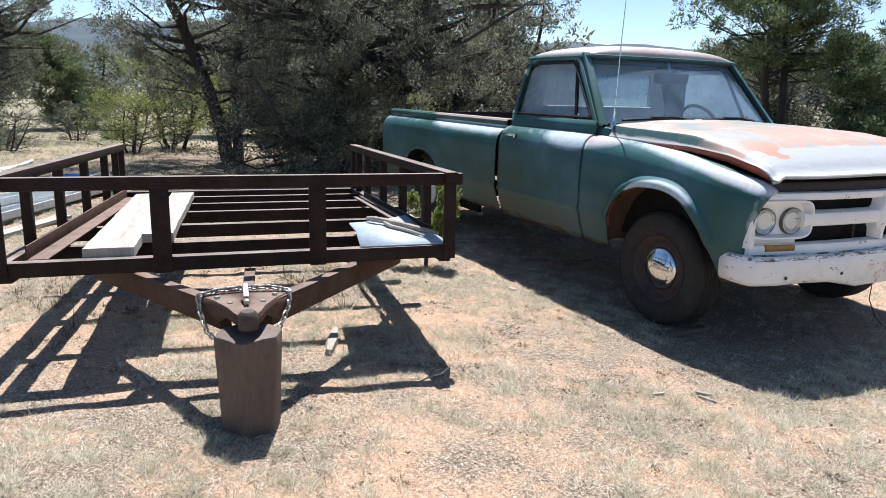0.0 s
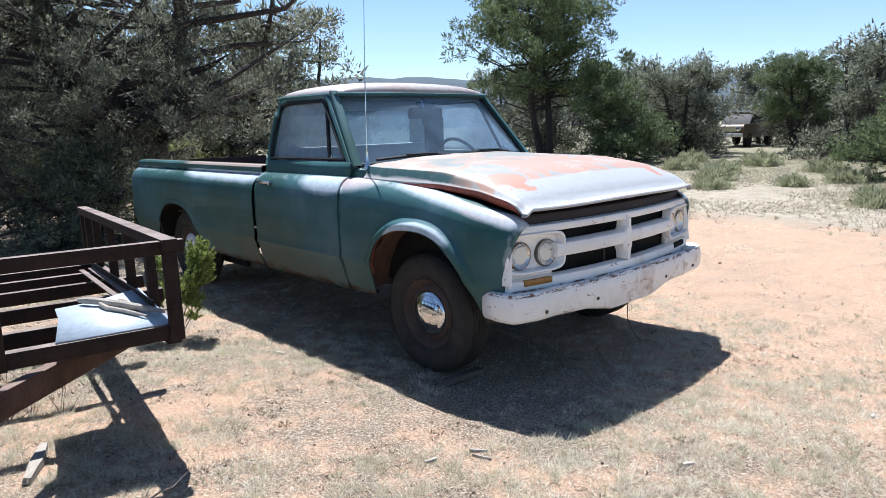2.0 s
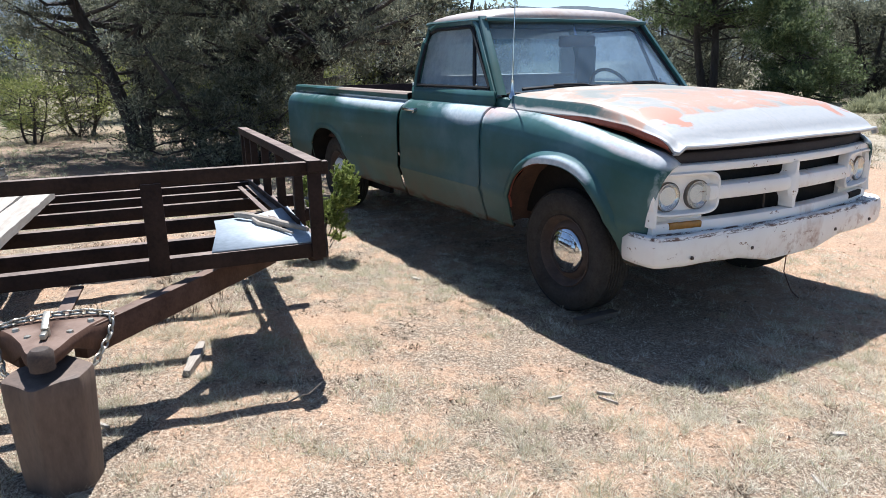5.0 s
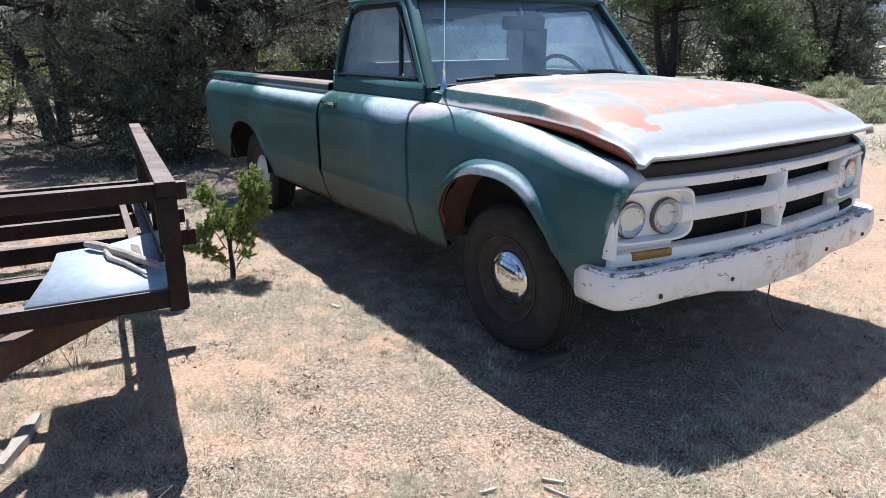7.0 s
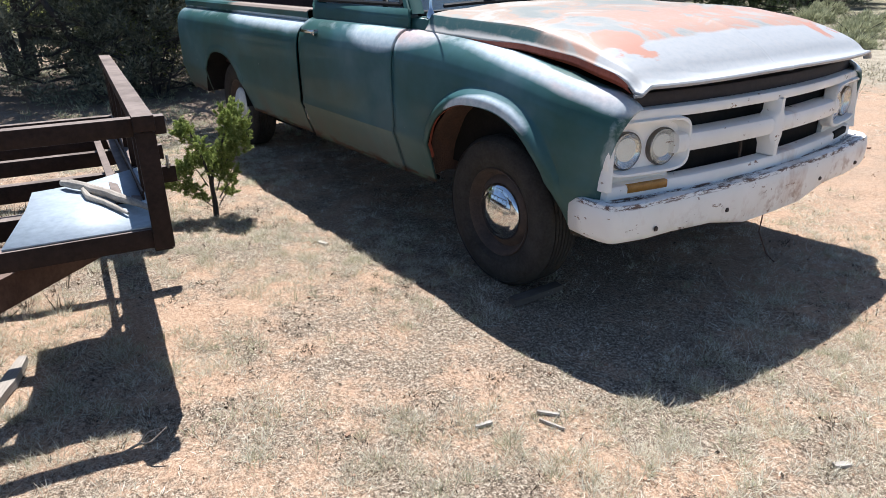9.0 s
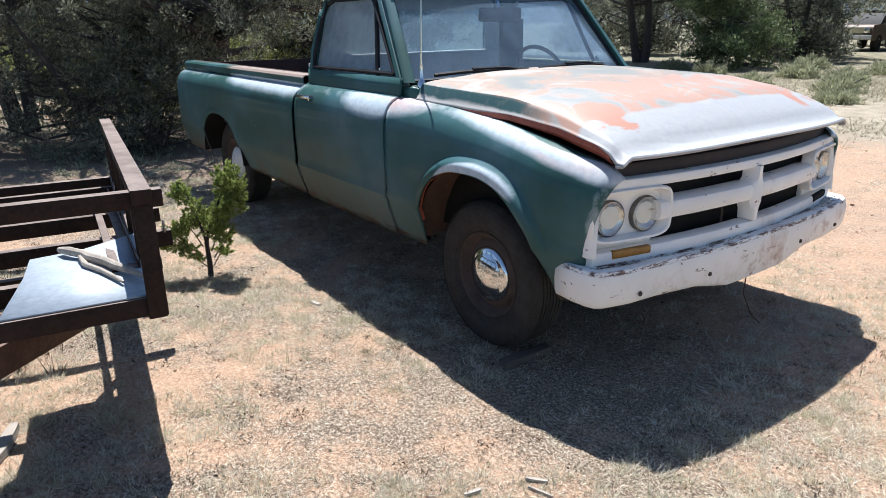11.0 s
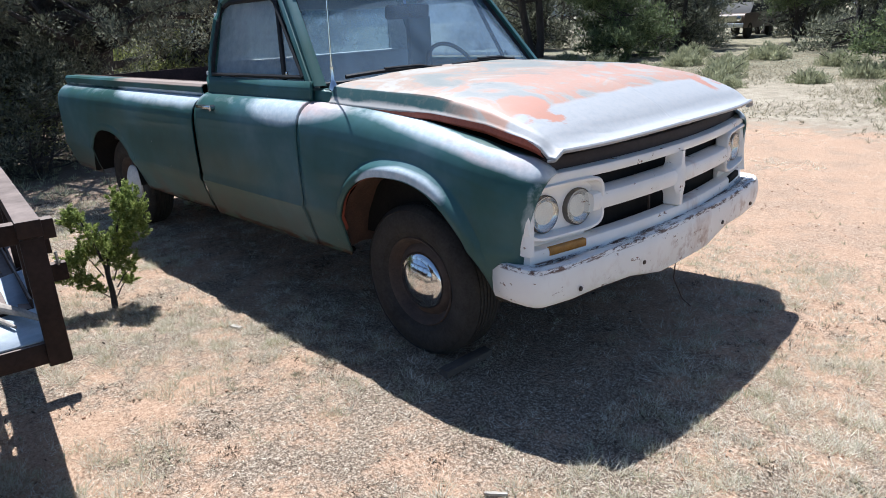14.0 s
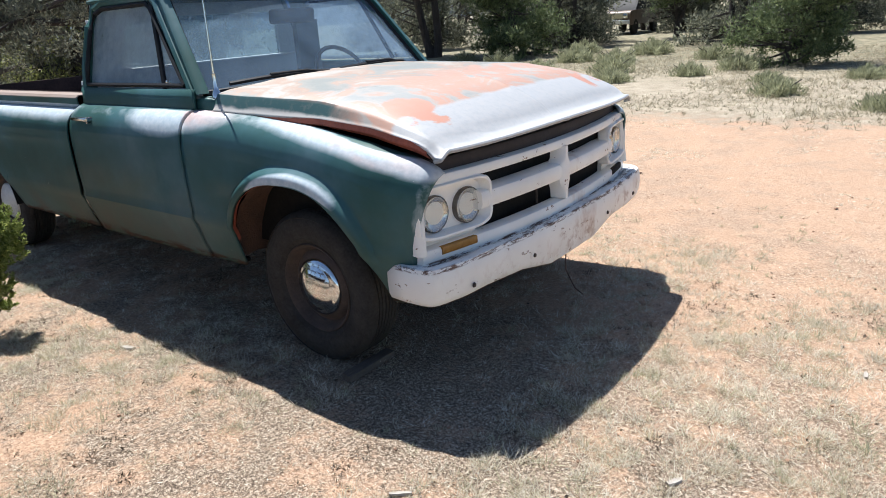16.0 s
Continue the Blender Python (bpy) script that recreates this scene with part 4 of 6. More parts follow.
    part("steering_wheel", bm, SEAL, truck, "dark thin-rimmed steering wheel")
    part("rear_view_mirror", box(bmesh.new(), -0.015, 0.015, -0.135, 0.135, -0.040, 0.040, pose(-0.975, 0.0, 1.525, 0, 10, -20), 0.016), SEAL, truck)
    part("mirror_stem", tube(bmesh.new(), [(-0.985, 0.0, 1.55), (-1.02, 0.0, 1.65)], 0.008, 6), CHROME, truck)
    # wipers, antenna
    for y0, y1 in ((-0.14, -0.70), (0.52, -0.06)):
        bm = bmesh.new()
        pts = []
        for k in range(9):
            y = y0 + (y1 - y0) * k / 8
            q = screen(y / 0.80, 0.045 + 0.02 * math.sin(math.pi * k / 8))
            pts.append(q + Vector((0.03, 0, 0.012)))
        tube(bm, pts, 0.011, 5)
        tube(bm, [screen((y0 + 0.16) / 0.80, -0.03) + Vector((0.03, 0, 0.01)), pts[2] + Vector((0, 0, 0.012)), pts[5] + Vector((0, 0, 0.012))], 0.007, 5)
        part("wiper", bm, SEAL, truck, "black windscreen wiper")
    bm = lathe(bmesh.new(), [(0.0, 0.0), (0.024, 0.0), (0.022, 0.02), (0.014, 0.035), (0.009, 0.05), (0.009, 0.11), (0.0, 0.112)], pose(-0.62, -0.815, 1.175, 90, 0, 0), 14)
    part("antenna_base", bm, CHROME, truck, "chrome antenna base")
    part("antenna", tube(bmesh.new(), [(-0.62, -0.815, 1.27), (-0.625, -0.80, 1.75), (-0.63, -0.775, 2.25)], [0.0045, 0.0035, 0.002], 6), CHROME, truck, "thin whip antenna")
    # box floor, ends
    part("box_floor", boxed(-4.40, -1.86, -0.82, 0.82, 0.68, 0.71), BEDPAINT, truck)
    part("box_front_wall", boxed(-1.875, -1.85, -0.85, 0.85, 0.68, 1.165), BEDPAINT, truck)
    part("tailgate", boxed(-4.425, -4.39, -0.85, 0.85, 0.66, 1.15, bevel=0.012), PAINT, truck)
    # chassis
    bm = bmesh.new()
    for s in (-1, 1):
        box(bm, -4.40, 0.62, min(s * 0.36, s * 0.44), max(s * 0.36, s * 0.44), 0.40, 0.53, None, 0.01)
    box(bm, -0.06, 0.06, -0.66, 0.66, 0.28, 0.36, None, 0.02)
    box(bm, -3.34, -3.20, -0.66, 0.66, 0.30, 0.42, None, 0.03)
    box(bm, -0.55, 0.2, -0.3, 0.3, 0.3, 0.6, None, 0.05)
    part("tailgate_lining", boxed(-4.388, -4.380, -0.75, 0.75, 0.70, 1.155), BEDPAINT, truck)
    part("chassis", bm, BLACK, truck, "dark frame and axles")
    for s in (-1, 1):
        wheel(truck, -0.032, s, CHROME, "hub_cap")
        wheel(truck, -3.50, s, WHITEWHEEL, "hub_disc")
    return truck


build_truck()


# ---- the trailer: local x ahead, y to its left, z up from the underside of its frame ----
def build_trailer():
    tr = thing("utility_trailer", "rusty brown open steel trailer with bare cross members and low railings", "trailer", pose(0.03, -2.30, 0.515, 0, 0, -7.2) @ pose(0, 0, 0, 0, -1.6, 0))
    W, L, T = 2.08, 2.62, 0.45
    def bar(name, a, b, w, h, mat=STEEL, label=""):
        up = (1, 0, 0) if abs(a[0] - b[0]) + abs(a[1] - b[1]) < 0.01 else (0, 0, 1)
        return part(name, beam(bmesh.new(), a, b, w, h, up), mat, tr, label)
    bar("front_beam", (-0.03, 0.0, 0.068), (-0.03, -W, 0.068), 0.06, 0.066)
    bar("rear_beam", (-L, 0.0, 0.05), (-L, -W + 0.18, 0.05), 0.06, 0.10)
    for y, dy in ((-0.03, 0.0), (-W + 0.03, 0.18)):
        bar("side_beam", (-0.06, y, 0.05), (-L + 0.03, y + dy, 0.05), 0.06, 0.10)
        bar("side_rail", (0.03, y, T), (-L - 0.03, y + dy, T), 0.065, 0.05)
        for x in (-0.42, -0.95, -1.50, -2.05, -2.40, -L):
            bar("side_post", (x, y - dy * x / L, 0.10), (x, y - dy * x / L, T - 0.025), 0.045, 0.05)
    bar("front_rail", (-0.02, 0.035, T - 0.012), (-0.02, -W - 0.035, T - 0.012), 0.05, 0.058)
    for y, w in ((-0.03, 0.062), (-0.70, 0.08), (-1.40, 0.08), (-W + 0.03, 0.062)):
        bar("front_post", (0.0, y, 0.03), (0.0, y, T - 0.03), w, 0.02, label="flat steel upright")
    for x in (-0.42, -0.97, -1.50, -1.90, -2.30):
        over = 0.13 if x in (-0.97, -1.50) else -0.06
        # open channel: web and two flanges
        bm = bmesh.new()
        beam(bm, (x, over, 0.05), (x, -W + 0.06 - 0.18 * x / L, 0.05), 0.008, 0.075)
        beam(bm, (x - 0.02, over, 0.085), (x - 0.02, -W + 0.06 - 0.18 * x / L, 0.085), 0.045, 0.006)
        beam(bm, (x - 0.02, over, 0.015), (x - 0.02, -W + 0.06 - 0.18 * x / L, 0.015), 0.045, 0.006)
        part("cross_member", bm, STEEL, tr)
    # lengthwise angle irons lying on the cross members
    bm = bmesh.new()
    beam(bm, (-0.07, -1.92, 0.098), (-2.25, -1.77, 0.098), 0.085, 0.008)
    beam(bm, (-0.07, -1.96, 0.128), (-2.25, -1.81, 0.128), 0.008, 0.07)
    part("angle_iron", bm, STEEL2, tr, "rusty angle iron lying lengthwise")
    bm = bmesh.new()
    beam(bm, (-0.30, -0.075, 0.122), (-1.86, -0.115, 0.122), 0.036, 0.008)
    beam(bm, (-0.30, -0.055, 0.138), (-1.86, -0.095, 0.138), 0.008, 0.040)
    part("angle_iron", bm, STEEL, tr)
    part("flat_bar", beam(bmesh.new(), (-0.30, -0.135, 0.124), (-1.80, -0.175, 0.124), 0.032, 0.010), STEEL, tr)
    part("flat_bar", beam(bmesh.new(), (-0.60, -0.24, 0.104), (-0.98, -0.03, 0.110), 0.040, 0.012), STEEL, tr)
    # tongue
    for y0, y1 in ((-0.42, -0.98), (-1.50, -1.14)):
        bar("tongue_beam", (-0.55, y0 + (0.25 if y0 > -1 else -0.25), -0.055), (0.47, y1, -0.055), 0.055, 0.105, STEEL2)
    # bent-plate coupler that closes the tongue, with a rounded nose
    rim = [(0.34, -0.85), (0.45, -0.93), (0.57, -0.985), (0.66, -1.01), (0.71, -1.03), (0.725, -1.06), (0.71, -1.09), (0.66, -1.11), (0.57, -1.135), (0.45, -1.185), (0.34, -1.255)]
    rows = []
    for x, y in rim:
        deep = 0.10 - 0.065 * smooth01((x - 0.42) / 0.14)
        lift = 0.012 * smooth01((x - 0.5) / 0.12)
        c = Vector((min(x, 0.62), -1.06, 0.006 + lift))
        e = Vector((x, y, 0.0 + lift * 0.4))
        rows.append([c, c.lerp(e, 0.6), c.lerp(e, 0.93), e + Vector((0, 0, -0.012)), e + Vector((0, 0, -deep))])
    bm = bmesh.new()
    grid(bm, rows)
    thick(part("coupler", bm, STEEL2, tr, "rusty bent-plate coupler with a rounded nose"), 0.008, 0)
    part("nose", lathe(bmesh.new(), [(0.037, -0.045), (0.039, -0.01), (0.036, 0.012), (0.025, 0.024), (0.0, 0.028)], pose(0.695, -1.06, 0.0, 90, 0, 0), 18), RIM, tr, "dark ball socket at the tip of the tongue")
    for x, y in ((0.42, -0.94), (0.42, -1.17), (0.52, -0.995), (0.52, -1.12)):
        part("bolt", lathe(bmesh.new(), [(0.0, 0.012), (0.010, 0.011), (0.013, 0.0)], pose(x, y, 0.004, 90, 0, 0), 8), CHAINM, tr)
    bm = boxed(0.535, 0.565, -1.072, -1.048, 0.01, 0.05, bevel=0.005)
    beam(bm, (0.47, -1.06, 0.075), (0.57, -1.06, 0.045), 0.022, 0.008)
    beam(bm, (0.55, -1.06, 0.03), (0.62, -1.06, 0.035), 0.018, 0.018)
    part("latch", bm, CHAINM, tr, "zinc coupler latch")
    # wing nut on the end of a cross member
    bm = lathe(bmesh.new(), [(0.0, -0.01), (0.006, -0.01), (0.006, 0.05), (0.0, 0.05)], pose(-0.97, 0.10, 0.09, 90, 0, 0), 8)
    beam(bm, (-0.99, 0.10, 0.12), (-0.95, 0.10, 0.125), 0.006, 0.018)
    lathe(bm, [(0.0, 0.0), (0.012, 0.0), (0.012, 0.01), (0.0, 0.01)], pose(-0.97, 0.10, 0.092, 90, 0, 0), 8)
    part("wing_nut", bm, CHAINM, tr, "zinc wing nut on a bolt")
    bar("jack_strap", (-0.02, -1.02, 0.02), (0.40, -1.05, -0.004), 0.05, 0.012, STEEL2)
    # axle and wheels behind
    bar("axle", (-1.45, 0.10, -0.20), (-1.45, -W - 0.10, -0.20), 0.06, 0.06)
    # safety chain draped over the plate
    run = [Vector(q) for q in ((0.60, -1.16, -0.13), (0.47, -1.215, -0.12), (0.40, -1.240, -0.05), (0.375, -1.245, 0.010), (0.355, -1.17, 0.022), (0.35, -1.06, 0.028), (0.355, -0.95, 0.024), (0.375, -0.875, 0.010), (0.42, -0.885, -0.05), (0.50, -0.935, -0.12), (0.60, -0.975, -0.13))]
    pts = [run[0]]
    for p, q in zip(run, run[1:]):
        n_ = max(1, round((q - p).length / 0.027))
        pts += [p.lerp(q, (i + 1) / n_) for i in range(n_)]
    chain = part("safety_chain", tube(bmesh.new(), [pts[0], pts[0] + Vector((0, 0, 0.01))], 0.004, 5), CHAINM, tr, "zinc safety chain")
    link = bmesh.new()
    tube(link, [(0.019 * math.cos(a), 0.010 * math.sin(a), 0) for a in [2 * math.pi * i / 12 for i in range(13)]], 0.0042, 6, False)
    first = None
    for k, (p, q) in enumerate(zip(pts, pts[1:])):
        if first is None:
            ob = put("link", link, CHAINM, chain)
            first = ob.data
        else:
            ob = new("link", first)
            ob.parent = chain
        m = (q - p).to_track_quat("X", "Z").to_matrix().to_4x4()
        m.translation = (p + q) / 2
        ob.matrix_local = m @ pose(0, 0, 0, 90 * (k % 2) + 20)
    return tr


build_trailer()
TM = pose(0.03, -2.30, 0.515, 0, 0, -7.2) @ pose(0, 0, 0, 0, -1.6, 0)


def loose(name, bm, mat, label, category, m=None, group=""):
    ob = put(name, bm, mat)
    if m is not None:
        ob.matrix_world = m
    return tagged(ob, label, category, group)


def rough_board(l, w, h, seed):
    """A split plank with a wandering edge."""
    r = random.Random(seed)
    bm = bmesh.new()
    rows = []
    n = 26
    for i in range(n + 1):
        x = -l / 2 + l * i / n
        a, b = w / 2 + r.uniform(-0.0025, 0.0025), w / 2 + r.uniform(-0.004, 0.003)
        z = h / 2
        rows.append([(x, -a, -z), (x, -a, z), (x, -a * 0.3, z + r.uniform(0, 0.003)), (x, b * 0.4, z + r.uniform(0, 0.003)), (x, b, z), (x, b, -z)])
    vs = grid(bm, rows, close_v=True)
    bm.faces.new(vs[0][::-1])
    bm.faces.new(vs[-1])
    return bm


loose("plank", rough_board(2.05, 0.215, 0.045, 1), BOARD, "pale weathered plank lying across the trailer frame", "plank", TM @ pose(-1.09, -1.625, 0.118, 0, 0, -0.4), "planks on the trailer")
loose("plank", rough_board(1.75, 0.15, 0.045, 2), BOARD, "narrower pale plank lying across the trailer frame", "plank", TM @ pose(-1.27, -1.43, 0.120, 0, 0, -1.5), "planks on the trailer")
bm = bmesh.new()
rows = [[(-0.66, -0.43, 0.0), (-0.70, -0.25, 0.0), (-0.74, -0.035, 0.03)], [(-0.40, -0.44, 0.0), (-0.40, -0.25, 0.0), (-0.40, -0.035, 0.008)], [(-0.012, -0.49, -0.012), (-0.012, -0.25, -0.012), (-0.012, -0.035, -0.012)]]
grid(bm, rows)
sheet = loose("metal_sheet", bm, SHEET, "pale blue-grey sheet lying in the trailer corner", "sheet", TM @ pose(0, 0, 0.118))
thick(sheet, 0.006, 0)
bm = tube(bmesh.new(), [(-0.66, -0.32, 0.028), (-0.60, -0.29, 0.034), (-0.53, -0.235, 0.030), (-0.46, -0.215, 0.032), (-0.39, -0.165, 0.028), (-0.31, -0.135, 0.027), (-0.22, -0.085, 0.024), (-0.13, -0.05, 0.022)], [0.013, 0.018, 0.0165, 0.019, 0.016, 0.017, 0.013, 0.009], 9)
tube(bm, [(-0.52, -0.25, 0.024), (-0.42, -0.235, 0.018), (-0.32, -0.185, 0.016), (-0.23, -0.15, 0.013), (-0.14, -0.12, 0.012)], [0.010, 0.012, 0.010, 0.009, 0.005], 8)
loose("dead_branch", bm, STICKM, "grey dead branch lying on the metal sheet", "branch", TM @ pose(0, 0, 0.115))
# drum that carries the tongue
bm = bmesh.new()
rows = []
r_ = random.Random(3)
flats = [r_.uniform(-0.07, 0.07) for _ in range(7)]
for z, r in ((0.0, 0.112), (0.02, 0.115), (0.12, 0.120), (0.24, 0.125), (0.34, 0.130), (0.386, 0.131), (0.400, 0.127), (0.404, 0.118)):
    row = []
    for k in range(84):
        a = 2 * math.pi * k / 84
        # six uneven hewn flats with worn corners, and shallow cracks down the grain
        q = a * 6 / (2 * math.pi) + 0.35
        c = q % 1 - 0.5
        f = 0.90 / math.cos(c * 2 * math.pi / 6) if abs(c) < 0.45 else 1.012
        f *= 1 + flats[int(q) % 6] * math.cos(c * math.pi) + 0.012 * noise.noise((a * 9, z * 2.0, 1.0))
        row.append((r * f * math.cos(a), r * f * math.sin(a), z + 0.005 * math.sin(3 * a) * (z > 0.3)))
    rows.append(row)
vs = grid(bm, rows, close_v=True)
bm.faces.new(vs[-1])
loose("stump", bm, CAN, "brown hewn log standing upright under the trailer tongue", "log", pose(0.535, -3.43, 0.055))


# ---- ground ----
def ground_z(x, y):
    z = 0.030 * max(0.0, -(y + 1.0)) / (1 + 0.02 * max(0.0, -(y + 1.0)) ** 2)
    d = math.hypot(x, y)
    z += 0.02 * noise.noise((x * 0.7, y * 0.7, 0.3)) * min(1.0, max(0.0, abs(y) - 1.2)) + 0.10 * noise.noise((x * 0.06, y * 0.06, 2.0)) * smooth01((d - 8) / 12)
    if d < 9:
        # trodden soil: soft hummocks and crumbs
        z += 0.012 * noise.noise((x * 4.0, y * 4.0, 1.7)) + 0.009 * noise.noise((x * 10.0, y * 10.0, 5.1))
    return z


def axis_steps(lo, hi, step, reach):
    """Even steps between lo and hi, ever longer ones out to the reach on both sides."""
    out = [lo + (hi - lo) * i / round((hi - lo) / step) for i in range(round((hi - lo) / step) + 1)]
    d = step
    while out[-1] < reach:
        d *= 1.2
        out = [out[0] - d] + out + [out[-1] + d]
    return out


rows = [[(x, y, ground_z(x, y)) for y in axis_steps(-5.4, 2.2, 0.05, 2500)] for x in axis_steps(-4.6, 3.6, 0.05, 2500)]
tagged(put("ground", mesh_of(rows), GROUND), "dry sandy ground with straw-coloured short grass", "ground", kind="structure")


def cards(pos, nrm, up, length, width):
    """Leaf-shaped quads as vertex and face arrays: centres, normals, growth directions, sizes."""
    n = len(pos)
    side = np.cross(up, nrm)
    side /= np.linalg.norm(side, axis=1, keepdims=True) + 1e-9
    v = np.empty((n, 4, 3))
    v[:, 0] = pos
    v[:, 1] = pos + up * length[:, None] * 0.5 + side * width[:, None] * 0.5
    v[:, 2] = pos + up * length[:, None]
    v[:, 3] = pos + up * length[:, None] * 0.5 - side * width[:, None] * 0.5
    return v.reshape(-1, 3)


def blades(pos, nrm, up, length, width):
    """Slender three-cornered leaves, laid out as cards() does."""
    side = unit(np.cross(up, nrm)) * width[:, None] * 0.5
    return np.stack([pos - side, pos + side, pos + up * length[:, None]], 1).reshape(-1, 3)


def leaf_mesh(name, verts, mat, per=4):
    n = len(verts) // per
    me = bpy.data.meshes.new(name)
    me.vertices.add(len(verts))
    me.vertices.foreach_set("co", verts.astype(np.float32).ravel())
    me.loops.add(n * per)
    me.loops.foreach_set("vertex_index", np.arange(n * per, dtype=np.int32))
    me.polygons.add(n)
    me.polygons.foreach_set("loop_start", np.arange(0, n * per, per, dtype=np.int32))
    me.update(calc_edges=True)
    me.materials.append(mat)
    return me


def unit(v):
    return v / (np.linalg.norm(v, axis=1, keepdims=True) + 1e-9)


def tree(name, label, seed, height, spread, base, mat, leaves, leaf, stems=2, clumps=70, lean=0.3, trunk_r=0.14, shape=1.0, category="tree", tuft=0.15, paths=None, thin=(0.28, 0.45), rise=(0.05, 0.75)):
    """A tree with bent stems, limbs and a crown of small leaf sprays in uneven clumps. base: height at which the crown begins."""
    r = random.Random(seed)
    g = np.random.default_rng(seed)
    t = thing(name, label, category)
    bm = bmesh.new()
    tips = []
    for k in range(stems):
        a = 2 * math.pi * k / stems + r.uniform(0, 1)
        p = Vector((0.10 * math.cos(a), 0.10 * math.sin(a), -0.1)) * (1 if stems > 1 else 0.1)
        d = Vector((math.cos(a) * lean, math.sin(a) * lean, 1)).normalized()
        pts, rad = [p.copy()], [trunk_r * 1.25]
        n = 9
        h = height * r.uniform(0.75, 0.92)
        for i in range(n):
            d = (d + Vector((r.uniform(-1, 1), r.uniform(-1, 1), 0.25)) * 0.16).normalized()
            p = p + d * h / n
            pts.append(p.copy())
            rad.append(trunk_r * (1 - 0.9 * (i + 1) / n) ** 0.8 * 1.0 + 0.008)
        if paths:
            pts = [Vector(q) + Vector((r.uniform(-1, 1), r.uniform(-1, 1), 0)) * 0.04 for q in paths[k]]
            n = len(pts) - 1
            rad = [trunk_r * (1.0 - 0.25 * k) * (1.15 - 1.0 * i / n) ** 0.8 for i in range(n + 1)]
        part("trunk", tube(bmesh.new(), pts, rad, 10), BARK, t)
        for j in range(clumps // stems):
            f = r.uniform(max(0.05, base / height), 1.0)
            i = min(n - 1, int(f * n))
            q = pts[i].lerp(pts[i + 1], f * n - i)
            an = r.uniform(0, 2 * math.pi)
            prof = 0.3 + 0.75 * min(1.0, 1.5 * (1 - f)) if shape <= 0 else (math.sin(math.pi * min(1.0, (0.18 + 0.82 * (1 - f)) ** shape)) ** 0.7 + 0.15)
            reach = spread * prof * r.uniform(0.45, 1.0)
            e = q + Vector((math.cos(an) * reach, math.sin(an) * reach, reach * r.uniform(*rise)))
            mid = q.lerp(e, 0.5) + Vector((r.uniform(-0.12, 0.12), r.uniform(-0.12, 0.12), r.uniform(-0.18, 0.05))) * reach
            w = rad[i] * 0.35 + 0.006
            tube(bm, [q, mid, e], [w, w * 0.6, 0.006], 5, False)
            tips += [(e, 1.0), (mid.lerp(e, 0.5), 0.85)]
            if r.random() < 0.6:
                e2 = mid + Vector((r.uniform(-1, 1), r.uniform(-1, 1), r.uniform(0, 0.6))) * reach * 0.5
                tube(bm, [mid, e2], [w * 0.5, 0.004], 4, False)
                tips.append((e2, 0.8))
        tips.append((pts[-1], 0.7))
    tagged(part("limb", bm, BARK, t), kind="stuff")
    per = max(20, leaves // len(tips))
    vs = []
    for c, s in tips:
        k = r.randint(2, 4)
        for _ in range(k):
            # tight upright tufts of scale leaves with gaps between them
            m = int(per * r.uniform(0.5, 1.5) * s / k)
            o = np.array(c) + unit(g.normal(size=(1, 3)))[0] * spread * 0.19 * s * r.uniform(0.3, 1.25) * np.array([1.1, 1.1, 0.7])
            rad = tuft * r.uniform(0.6, 1.35)
            out = unit(g.normal(size=(m, 3)))
            pos = o + out * (g.random(m) ** 0.3 * rad)[:, None] * np.array([0.9, 0.9, 0.85])
            up = unit(out * 0.9 + g.normal(size=(m, 3)) * 0.4 + np.array([0, 0, 0.45]))
            ln = leaf * g.uniform(0.6, 1.4, m)
            vs.append(blades(pos, unit(g.normal(size=(m, 3))), up, ln, ln * g.uniform(*thin, m)))
    crown = new("crown", leaf_mesh("crown", np.concatenate(vs), mat, 3))
    crown.parent = t
    tagged(crown, kind="stuff")
    return t


def again(src, x, y, s=1.0, turn=0.0):
    ob = copy_thing(src, pose(x, y, ground_z(x, y) - 0.03, 0, 0, turn))
    ob.scale = (s, s, s)
    return ob


def at(src, x, y, s=1.0, turn=0.0):
    src.location = (x, y, ground_z(x, y) - 0.03)
    src.rotation_euler = (0, 0, radians(turn))
    src.scale = (s, s, s)
    return src


at(tree("juniper", "dark twisted juniper with two bare lower trunks", 11, 5.4, 2.0, 1.35, LEAF, 105000, 0.042, 2, 100, 0.20, 0.115, tuft=0.17, thin=(0.32, 0.55), rise=(-0.10, 0.65),
                   paths=(((0, -0.05, -0.1), (0, -0.15, 0.6), (0, -0.36, 1.3), (-0.1, -0.58, 1.9), (0, -0.8, 2.4), (0.1, -1.05, 2.9), (0.2, -1.6, 3.3), (0.3, -2.3, 3.5), (0.3, -2.9, 3.3)), ((0, 0.08, -0.1), (0, 0.1, 0.8), (0.1, 0.06, 1.6), (0, 0.3, 2.6), (0.2, 0.6, 3.6), (0, 0.8, 4.6)))), -9.4, -2.0, 1.0, 0)
juniper_b = at(tree("juniper", "broad dark juniper with a dense drooping crown", 23, 5.6, 2.5, 1.35, LEAF, 125000, 0.044, 2, 110, 0.35, 0.25, tuft=0.18, thin=(0.32, 0.55), rise=(-0.05, 0.65),
                   paths=(((0, 0, -0.1), (0, 0.05, 1.0), (0, 0.2, 1.6), (0, 0.55, 2.6), (-0.2, 1.0, 3.8), (0, 1.1, 4.8)), ((0, 0.05, 1.0), (0, -0.3, 1.6), (0, -0.8, 2.4), (0, -1.2, 3.4), (0.2, -1.7, 4.3)))), -7.7, 0.2, 1.0, 0)
again(juniper_b, -15.2, -7.3, 0.95, 160)
